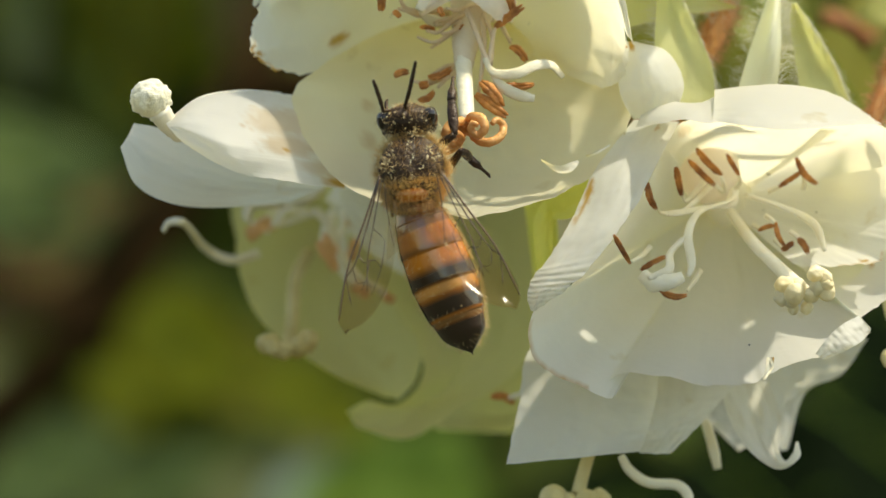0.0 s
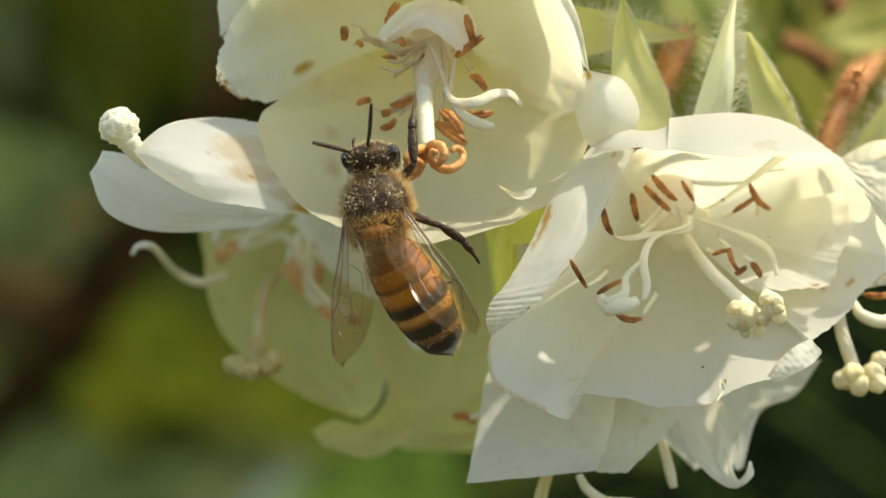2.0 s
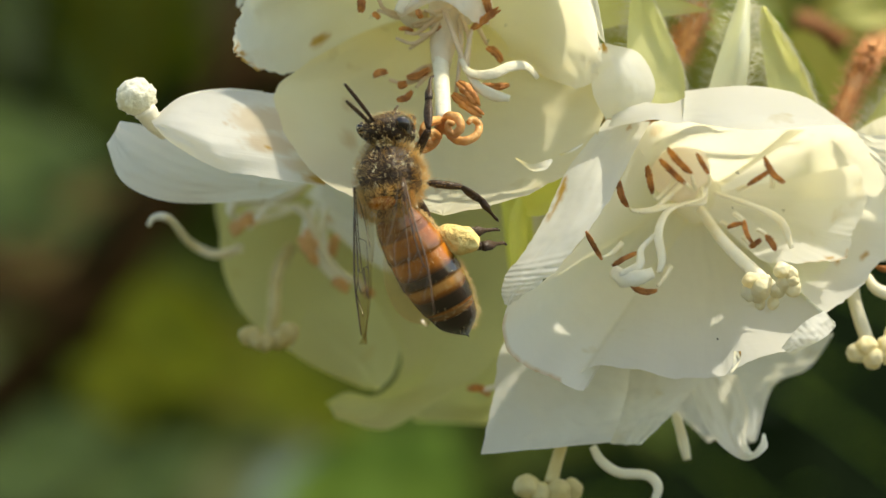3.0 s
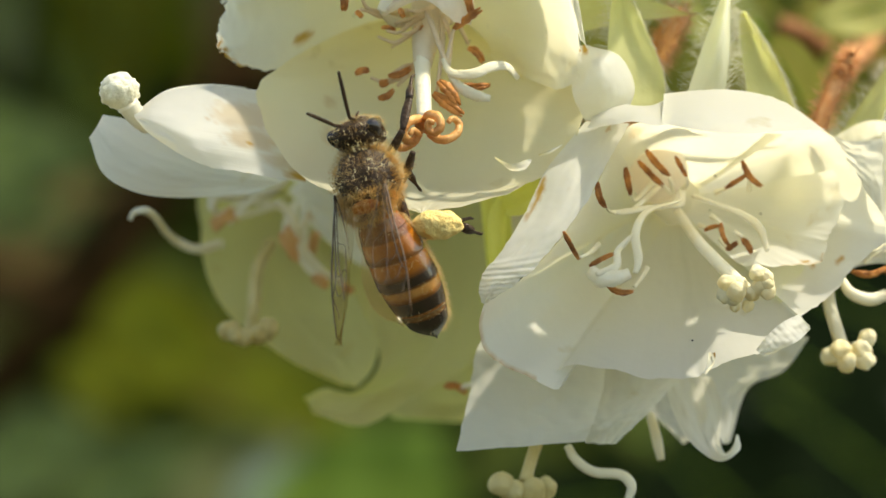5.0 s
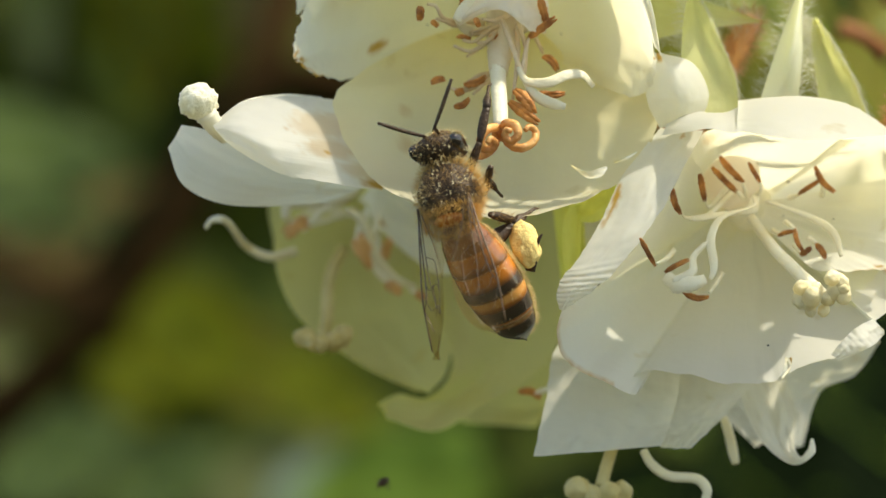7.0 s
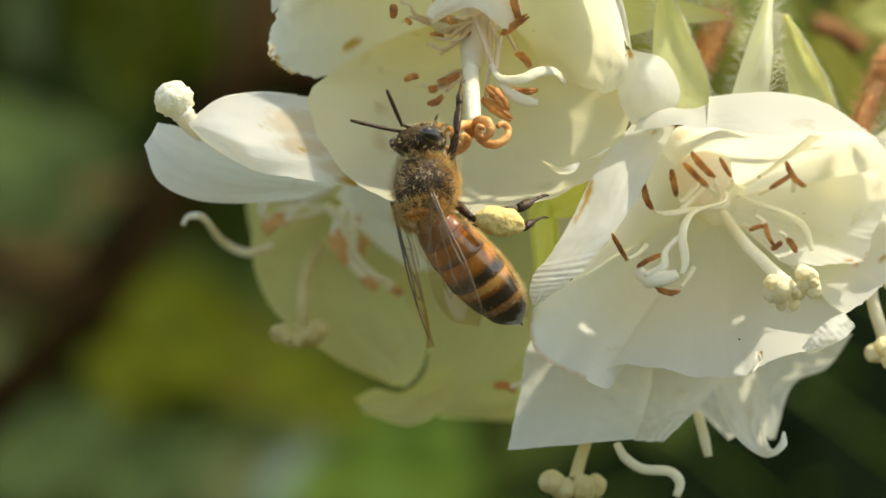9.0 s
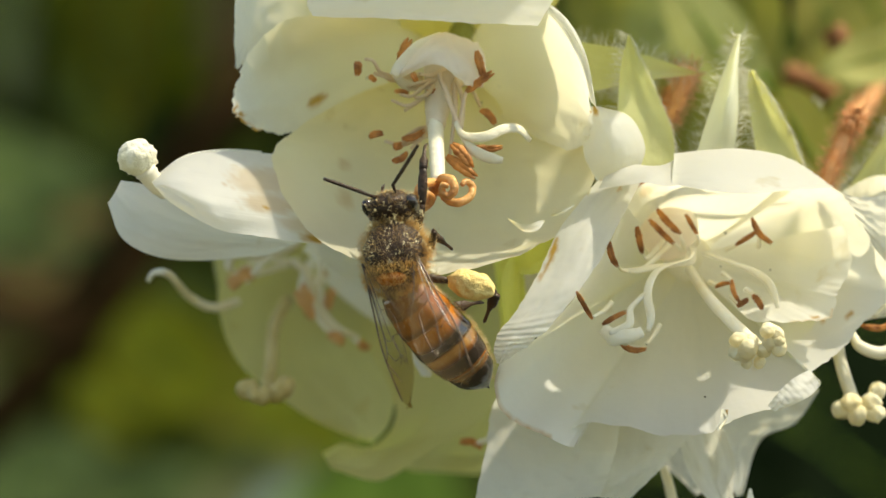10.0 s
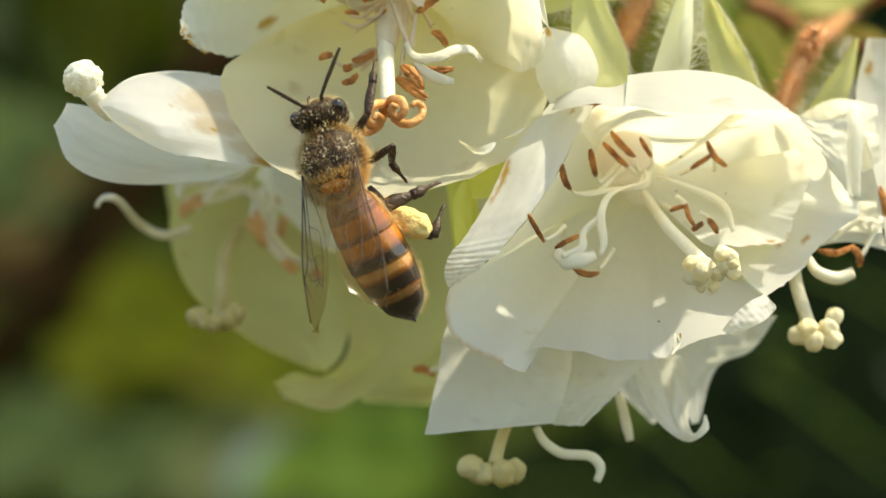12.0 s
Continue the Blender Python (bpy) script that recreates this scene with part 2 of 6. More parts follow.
def fan_mesh(name, heart, rim, material, n=40, m=48, curve=1.8, wave=0.08, stains_or_light=(), foot=(1.0, 0.75), seed=0, edge=0.0, brown=None, belly=0.0, lip=0.0):
    """A blade that spreads from a heart line to a rim line (points as at() takes them). curve: how late it rises to the rim; belly: millimetres
    by which its middle is pushed away; lip: millimetres by which the last of it rolls back; the rest as for sheet_mesh."""
    h = smooth_line(heart, m)
    e = smooth_line(rim, m)
    verts, along, across, stain_or_light, base = [], [], [], [], []
    for i in range(n + 1):
        s = i / n
        for j in range(m + 1):
            r = j / m
            u = h[j].x + (e[j].x - h[j].x) * s
            v = h[j].y + (e[j].y - h[j].y) * s
            d = h[j].z + (e[j].z - h[j].z) * s ** curve + belly * math.sin(math.pi * s) + lip * max(0.0, (s - 0.86) / 0.14) ** 2
            p = at(u, v, d)
            calm = min(1.0, 6 * r, 6 * (1 - r))
            q = Vector((s * 3 + seed * 7.3, r * 4, seed * 1.7))
            p.y += wave * MM * calm * s * (2.2 * noise.noise(q) + noise.noise(q * 3.1) + 0.3 * noise.noise(Vector((s * 2, r * 22, seed))))
            torn = edge * MM * s ** 8
            p.x += torn * (noise.noise(Vector((r * 14, 1.0, seed))) + 0.4 * noise.noise(Vector((r * 50, 2.0, seed))))
            p.z += torn * (noise.noise(Vector((r * 14, 5.0, seed))) + 0.4 * noise.noise(Vector((r * 50, 6.0, seed))))
            verts.append(p)
            along.append(s), across.append(r)
            worn = 0.0
            for x, y, size, *faint in stains_or_light:
                near = 1 - (((s - x) ** 2 + (r - y) ** 2) ** 0.5 + 0.35 * size * noise.noise(Vector((s * 40, r * 40, seed)))) / size
                worn = max(worn, min(1, near * 2.2) * (faint[0] if faint else 1.0))
            if brown and brown[0] < r < brown[1] and s > 0.985 + 0.012 * noise.noise(Vector((r * 30, seed, 0))):
                worn = max(worn, 0.6 + 0.5 * noise.noise(Vector((r * 60, s * 30, seed))))
            stain_or_light.append(max(0.0, worn))
            base.append(foot[0] * max(0.0, 1 - s / foot[1]) ** 1.3)
    w = m + 1
    faces = [(i * w + j, i * w + j + 1, (i + 1) * w + j + 1, (i + 1) * w + j) for i in range(n) for j in range(m)]
    return mesh_of(name, verts, faces, material, {"along": along, "across": across, "stain_or_light": stain_or_light, "foot": base})


def tube_mesh(name, line, radii, material, n=18, sides=10, flat=1.0, cap=True, lumps=0.0, seed=0):
    """A tapered tube along a smooth line of world points; radii in millimetres; flat squeezes it front to back."""
    p = smooth_line(line, n)
    verts, faces = [], []
    up = Vector((0.0, 1.0, 0.0))
    for i, q in enumerate(p):
        way = (p[min(i + 1, n)] - p[max(i - 1, 0)]).normalized()
        side = way.cross(up)
        side = side.normalized() if side.length > 1e-6 else Vector((1, 0, 0))
        deep = side.cross(way).normalized()
        up = deep if deep.dot(up) > 0 else -deep
        r = ramped(radii, i / n) * MM
        for k in range(sides):
            c, s = math.cos(2 * math.pi * k / sides), math.sin(2 * math.pi * k / sides)
            g = 1 + lumps * noise.noise(Vector((i * 0.9, k * 0.9, seed)))
            verts.append(q + side * (c * r * g) + up * (s * r * g * flat))
    for i in range(n):
        for k in range(sides):
            a, b = i * sides + k, i * sides + (k + 1) % sides
            faces.append((a, b, b + sides, a + sides))
    if cap:
        faces += [tuple(reversed(range(sides))), tuple(range(n * sides, (n + 1) * sides))]
    return mesh_of(name, verts, faces, material)


def blob_mesh(name, centre, size, material, turn=None, rough=0.0, rough_scale=3.0, sub=3, seed=0.0):
    """A rounded lump; size: its half lengths in millimetres; turn: a rotation matrix; rough: unevenness as a share."""
    bm = bmesh.new()
    bmesh.ops.create_icosphere(bm, subdivisions=sub, radius=1)
    for v in bm.verts:
        g = 1 + rough * noise.noise(v.co * rough_scale + Vector((seed, seed, seed)))
        q = Vector((v.co.x * size[0], v.co.y * size[1], v.co.z * size[2])) * g * MM
        v.co = (turn @ q if turn else q) + Vector(centre)
    me = bpy.data.meshes.new(name)
    bm.to_mesh(me)
    bm.free()
    me.materials.append(material)
    me.shade_smooth()
    return me


def joined(name, pieces):
    """Several meshes of one material as one."""
    bm = bmesh.new()
    for me in pieces:
        bm.from_mesh(me)
    me = bpy.data.meshes.new(name)
    bm.to_mesh(me)
    bm.free()
    me.materials.append(pieces[0].materials[0])
    me.shade_smooth()
    return me


def hair_mesh(name, roots, material, length, thick, seed=0, bend=0.5):
    """Fine tapering hairs. roots: (place, direction) pairs; length and thick in millimetres."""
    rng = random.Random(seed)
    verts, faces = [], []
    for place, way in roots:
        way = way.normalized()
        side = way.orthogonal().normalized()
        side = Matrix.Rotation(rng.uniform(0, 6.28), 3, way) @ side
        over = way.cross(side)
        ln, w = length * MM * rng.uniform(0.45, 1.2), thick * MM * 0.5
        lean = Vector([rng.uniform(-1, 1) for _ in range(3)]) * bend
        mid = place + (way + lean * 0.3).normalized() * ln * 0.5
        end = mid + (way + lean).normalized() * ln * 0.5
        b = len(verts)
        for q, g in ((place, 1.0), (mid, 0.75)):
            verts += [q + side * w * g, q - side * w * 0.5 * g + over * w * 0.87 * g, q - side * w * 0.5 * g - over * w * 0.87 * g]
        verts.append(end)
        for k in range(3):
            l = (k + 1) % 3
            faces += [(b + k, b + l, b + 3 + l, b + 3 + k), (b + 3 + k, b + 3 + l, b + 6)]
    return mesh_of(name, verts, faces, material)


def petal(flower, left, right, label="", material=None, **more):
    return part("petal", sheet_mesh("petal", left, right, material or PETAL, **more), flower, label)


def stamen(flower, line, radius=0.11, anther=None, size=(0.9, 0.2), flat=0.7, mat=None, tip=None):
    """A filament along sheet points, and at its end an anther that lies from one sheet point to another."""
    ob = part("stamen", tube_mesh("filament", [at(*q) for q in line], [radius * 1.15, radius, radius * 0.7], mat or FILAMENT, 14, 8, flat), flower)
    if anther:
        a, b = at(*anther[0]), at(*anther[1])
        rng = random.Random(anther[0][0])
        side = Vector((b.z - a.z, 0, a.x - b.x)) * rng.uniform(-0.16, 0.16)
        mid = [a.lerp(b, f) + side * math.sin(math.pi * f) + Vector((0, -0.15 * MM * math.sin(math.pi * f), 0)) for f in (0, 0.25, 0.5, 0.75, 1)]
        rad = size[1] * rng.uniform(0.6, 0.9)
        apart = Vector((b.z - a.z, 0, a.x - b.x)).normalized() * rad * 0.62 * MM
        halves = []
        for sign in (-1, 1):
            open_ = [q + apart * sign * g for q, g in zip(mid, (rng.uniform(0.2, 0.6), 0.75, 0.7, 0.75, rng.uniform(0.3, 0.9)))]
            halves.append(tube_mesh("anther", open_, [rad * 0.3, rad * 0.68, rad * 0.75, rad * 0.66, rad * 0.62, rad * 0.2], tip or ANTHER, 14, 8, 0.7, lumps=0.5, seed=anther[0][0] + sign))
        part("anther", joined("anther", halves), ob, "split rusty brown anther")
    return ob


def lobes(parent, name, spots, material, radius):
    for i, (u, v, d, s) in enumerate(spots):
        part(name, blob_mesh(name, at(u, v, d), (radius * s * 1.08, radius * s, radius * s * 0.9), material, Euler((i * 1.3, i * 0.7, i * 2.1)).to_matrix(), 0.17, 1.5, 4, i * 3.7 + u), parent)


# ---------------------------------------------------------------- ground and far growth
def ground():
    n, verts = 24, []
    for i in range(n + 1):
        for j in range(n + 1):
            x, y = (i / n - 0.5) * 2, (j / n - 0.5) * 2
            x, y = math.copysign(abs(x) ** 3 * 400, x), math.copysign(abs(y) ** 3 * 400, y)
            verts.append((x, y + 0.5, -1.1 + 0.05 * noise.noise(Vector((x, y, 0)))))
    w = n + 1
    faces = [(i * w + j, (i + 1) * w + j, (i + 1) * w + j + 1, i * w + j + 1) for i in range(n) for j in range(n)]
    tagged(new("ground", mesh_of("ground", verts, faces, SOIL)), "dark bare soil under the shrub", "ground", kind="structure")


def leaf_shape(length, width, sag=0.12, fold=0.15, n=8):
    """A pointed leaf from the origin along +X, as vertices and faces, in metres."""
    verts, faces = [], []
    for i in range(n + 1):
        s = i / n
        w = width * 0.5 * (math.sin(math.pi * s ** 0.8) ** 0.8 if 0 < s < 1 else 0.0)
        for r in (-1, -0.5, 0, 0.5, 1):
            verts.append(Vector((s * length, r * w, -sag * length * s * s + fold * abs(r) * w + 0.02 * length * math.sin(9 * s + r))))
    for i in range(n):
        for k in range(4):
            a = i * 5 + k
            faces.append((a, a + 1, a + 6, a + 5))
    return verts, faces


def leaf_turn(facing, pointing):
    """A rotation that lays a leaf's length along pointing and turns its face to facing."""
    x = Vector(pointing).normalized()
    z = Vector(facing)
    z = (z - x * z.dot(x)).normalized()
    return Matrix((x, z.cross(x), z)).transposed()


def foliage(name, count, box, size, material, seed, label, facing=(0, -0.6, 0.8)):
    """Many leaves of a shrub too far off to count, on twigs, as one stuff object."""
    rng = random.Random(seed)
    verts, faces = [], []
    for _ in range(count):
        c = Vector([rng.uniform(*b) for b in box])
        ln = rng.uniform(*size)
        v, f = leaf_shape(ln, ln * rng.uniform(0.35, 0.55), rng.uniform(0, 0.3), rng.uniform(0, 0.4), 5)
        way = Vector((rng.uniform(-1, 1), rng.uniform(-0.5, 0.5), rng.uniform(-1.1, 0.3)))
        face = Vector(facing) + Vector([rng.uniform(-0.7, 0.7) for _ in range(3)])
        t = leaf_turn(face, way)
        b = len(verts)
        verts += [t @ q + c for q in v]
        faces += [tuple(k + b for k in q) for q in f]
    ob = new(name, mesh_of(name, verts, faces, material))
    return tagged(ob, label, "foliage", kind="stuff")


def back_leaf(u, v, d, u2, v2, wide, material, label, facing=(0, -1, 0.5), tilt=0.0):
    """One leaf of the shrub behind, from its foot to its tip on the sheet, wide in sheet units."""
    a, b = at(u, v, d), at(u2, v2, d + tilt)
    k = (REACH + d) / REACH / SHEET * MM
    verts, faces = leaf_shape((b - a).length, wide * k, 0.06, 0.12, 12)
    t = leaf_turn(facing, b - a)
    ob = new("leaf", mesh_of("leaf", verts, faces, material))
    ob.matrix_world = Matrix.Translation(a) @ t.to_4x4()
    ln = (b - a).length
    rib = smooth_line([(s * ln, 0, -0.06 * ln * s * s + 0.02 * ln * math.sin(9 * s) + 0.004 * ln) for s in (-0.12, 0, 0.33, 0.67, 0.97)], 12)
    part("midrib", tube_mesh("midrib", rib, [0.02 * ln / MM, 0.014 * ln / MM, 0.006 * ln / MM], LEAF_BRIGHT, 12, 6), ob)
    return tagged(ob, label, "leaf", "leaves of the shrub behind")


def background():
    ground()
    # depth of the hedge, its shade put into the leaf colour, then nearer leaves that catch light
    foliage("hedge", 5200, ((-1.8, 1.8), (2.0, 2.8), (-1.1, 1.5)), (0.12, 0.26), LEAF_DARK_SHADE, 3, "dense dark green hedge in shade")
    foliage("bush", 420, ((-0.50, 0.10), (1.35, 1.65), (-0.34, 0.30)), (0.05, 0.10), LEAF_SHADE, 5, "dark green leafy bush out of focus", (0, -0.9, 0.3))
    # branches of the shrub behind
    deep = [Vector((-0.46, 1.05, -1.16)), Vector((-0.40, 0.98, -0.6))]
    for start, line, rad, label in (
            (deep, ((-330, 1130, 900), (-120, 860, 860), (30, 720, 830), (150, 590, 820), (250, 455, 820), (335, 310, 830), (405, 190, 840), (455, 60, 850), (480, -200, 880), (560, -700, 960)),
             (26, 20, 14, 9.0, 7.4, 6.6, 6.2, 6.8, 6.2, 6.4, 7.0, 7), "thick dark brown branch of the shrub behind"),
            ([], ((335, 310, 830), (392, 236, 780), (470, 190, 750), (600, 150, 750), (760, -120, 780)), (5.0, 4.6, 5.4, 5, 4.6), "brown branch forking behind the flowers"),
            ([], ((150, 590, 820), (20, 560, 850), (-200, 420, 900), (-500, 380, 940)), (6, 5, 4.6, 4), "thin dark branch forking off")):
        ob = new("branch", tube_mesh("branch", start + [at(*q) for q in line], rad, BARK, 40, 12, 1.0, lumps=0.35))
        tagged(ob, label, "branch", "branches of the shrub behind")
    # the shrub that bears the cluster, beside the view
    shrub = thing("shrub", (0.36, 0.50, -1.14), "flowering shrub with brown trunk beside the view", "shrub")
    part("trunk", tube_mesh("trunk", [Vector(q) for q in ((0.36, 0.50, -1.14), (0.33, 0.47, -0.5), (0.34, 0.46, 0.0), (0.30, 0.44, 0.34))], (34, 28, 24, 16), BARK, 24, 14, lumps=0.3), shrub)
    part("limb", tube_mesh("limb", [Vector((0.31, 0.45, 0.28)), Vector((0.22, 0.38, 0.30)), Vector((0.12, 0.28, 0.25)), at(1500, -2400, 200)], (12, 9, 6, 3.2), BARK, 24, 12, lumps=0.25), shrub)
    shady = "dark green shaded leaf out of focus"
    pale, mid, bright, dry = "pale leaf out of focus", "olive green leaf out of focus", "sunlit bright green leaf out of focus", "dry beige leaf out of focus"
    for row in (
            (-10, -190, 950, 24, 220, 96, LEAF_PALE, pale), (140, -210, 1026, 120, 170, 120, LEAF, mid), (215, -170, 1007, 205, 260, 170, LEAF_OLIVE_FAR, mid),
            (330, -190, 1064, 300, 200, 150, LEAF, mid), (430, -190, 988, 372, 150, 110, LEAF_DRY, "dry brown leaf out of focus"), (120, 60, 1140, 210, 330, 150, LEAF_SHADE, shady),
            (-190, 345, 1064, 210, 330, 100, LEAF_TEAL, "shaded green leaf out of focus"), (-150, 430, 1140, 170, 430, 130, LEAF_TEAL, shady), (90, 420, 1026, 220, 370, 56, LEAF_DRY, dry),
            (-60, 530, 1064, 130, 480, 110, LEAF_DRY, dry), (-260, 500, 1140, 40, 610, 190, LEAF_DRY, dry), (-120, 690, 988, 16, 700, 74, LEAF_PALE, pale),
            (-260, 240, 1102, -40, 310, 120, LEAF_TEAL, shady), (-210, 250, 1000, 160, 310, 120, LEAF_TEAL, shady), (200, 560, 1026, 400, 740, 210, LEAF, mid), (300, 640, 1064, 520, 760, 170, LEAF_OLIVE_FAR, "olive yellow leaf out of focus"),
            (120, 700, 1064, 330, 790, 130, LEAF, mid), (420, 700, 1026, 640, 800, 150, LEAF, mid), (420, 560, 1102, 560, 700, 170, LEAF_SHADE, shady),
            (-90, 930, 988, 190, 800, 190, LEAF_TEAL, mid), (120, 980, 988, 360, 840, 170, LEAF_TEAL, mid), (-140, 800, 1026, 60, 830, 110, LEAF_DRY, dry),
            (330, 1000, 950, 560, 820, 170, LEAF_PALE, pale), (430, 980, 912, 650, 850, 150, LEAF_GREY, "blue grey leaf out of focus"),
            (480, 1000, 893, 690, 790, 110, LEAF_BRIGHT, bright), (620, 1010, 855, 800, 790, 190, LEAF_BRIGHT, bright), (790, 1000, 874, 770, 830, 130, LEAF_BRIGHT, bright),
            (1180, 820, 798, 1420, 1010, 230, LEAF_DEEP_SHADE, shady), (1330, 640, 817, 1600, 760, 260, LEAF_DEEP_SHADE, shady), (1420, 760, 760, 1700, 960, 280, LEAF_DEEP_SHADE, shady),
            (1240, 980, 836, 1560, 880, 230, LEAF_DEEP_SHADE, shady), (1500, 560, 855, 1760, 700, 260, LEAF_DEEP_SHADE, shady), (900, 980, 855, 1240, 900, 200, LEAF_DEEP_SHADE, shady)):
        back_leaf(*row)
    # stems and leaves close behind the cluster
    for row in (
            (1180, -60, 60, 1380, 210, 150, LEAF_NEAR), (1330, -90, 70, 1330, 160, 130, LEAF_OLIVE), (1430, -60, 66, 1560, 180, 150, LEAF_OLIVE),
            (1640, 60, 46, 1450, 108, 110, LEAF_NEAR), (1240, -80, 75, 1120, 110, 150, LEAF_NEAR), (1660, 190, 52, 1450, 215, 110, LEAF_OLIVE),
            (1500, -120, 80, 1610, 120, 170, LEAF_OLIVE), (1080, -100, 80, 1060, 90, 150, LEAF_OLIVE), (1560, 120, 55, 1480, 330, 130, LEAF_NEAR),
            (1000, 60, 34, 1130, 330, 150, LEAF_OLIVE), (1370, 130, 36, 1500, 340, 120, LEAF_OLIVE), (1400, 60, 90, 1300, 330, 190, LEAF_OLIVE), (1280, 40, 95, 1180, 320, 170, LEAF_OLIVE), (1560, -60, 95, 1420, 60, 150, LEAF_NEAR)):
        back_leaf(*row, "olive green leaf close behind the flowers")
    # unseen leaves added above the cluster to keep the sun off parts of it
    back_leaf(1640, -250, 25, 280, -200, 1180, LEAF_NEAR, "unseen broad green leaf added to shade the flower cluster", (0.1, -0.1, 1), -12.0)
    back_leaf(1282, -250, 16, 1272, -252, 100, LEAF_NEAR, "unseen narrow green leaf added to shade the flowers", (0.05, 0, 1), -21.0)
    back_leaf(1398, -250, 15, 1402, -252, 110, LEAF_NEAR, "unseen narrow green leaf added to shade the flowers", (0.05, 0, 1), -14.0)
    back_leaf(1060, -250, -2, 600, -256, 150, LEAF_NEAR, "unseen narrow green leaf added to shade the flowers", (0.0, -0.05, 1))


background()


# ---------------------------------------------------------------- the flower cluster
def dome(flower, u, v, d, size, material, lean):
    t = Euler([radians(a) for a in lean]).to_matrix()
    bm_me = blob_mesh("column", at(u, v, d), size, material, t, 0.12, 2.0, 3, u * 0.1)
    return part("column", bm_me, flower, "pale pinkish staminal column")


def hairs_along(parent, line, way, count, length, material, seed, thick=0.016):
    rng = random.Random(seed)
    p = smooth_line([at(*q) for q in line], 60)
    roots = []
    for _ in range(count):
        k = rng.randrange(60)
        q = p[k].lerp(p[k + 1], rng.random()) + Vector((0, rng.uniform(-0.15, 0.15) * MM, 0))
        roots.append((q, Vector(way) + Vector([rng.uniform(-0.7, 0.7) for _ in range(3)])))
    return part("fringe", hair_mesh("fringe", roots, material, length, thick, seed), parent, "fine pale hairs")


def sepal(flower, left, right, hair_left=None, hair_right=None, seed=0, material=None, **more):
    ob = part("sepal", sheet_mesh("sepal", left, right, material or SEPAL, n=26, m=12, wave=0.06, seed=seed, **more), flower, "pale green pointed hairy sepal")
    for k, (line, way) in enumerate(((left, hair_left), (right, hair_right))):
        if way:
            hairs_along(ob, line, way, 170, 1.0, HAIR, seed * 2 + k, 0.022)
    return ob


def pedicel(flower, line, radius, hairy=0, label="pale green flower stalk"):
    ob = part("stalk", tube_mesh("stalk", [at(*q) for q in line], [radius, radius * 0.9, radius * 0.9], STALK if hairy else STALK_FAR if "rusty" in label else STALK_GREEN, 18, 12, lumps=0.2), flower, label)
    if hairy:
        rng = random.Random(hairy)
        p = smooth_line([at(*q) for q in line], 40)
        roots = []
        for _ in range(hairy):
            k = rng.randrange(40)
            way = Vector([rng.uniform(-1, 1) for _ in range(3)]).normalized()
            roots.append((p[k] + way * radius * 0.85 * MM, way))
        part("fur", hair_mesh("fur", roots, HAIR_RED, 0.9, 0.034, hairy), ob, "rusty hairs")
    return ob


def specks(flower, spots):
    for u, v, d, r in spots:
        part("speck", blob_mesh("speck", at(u, v, d), (r, r * 0.5, r * 0.8), SPECK, None, 0.5, 3, 1, u), flower, "tiny dark speck")


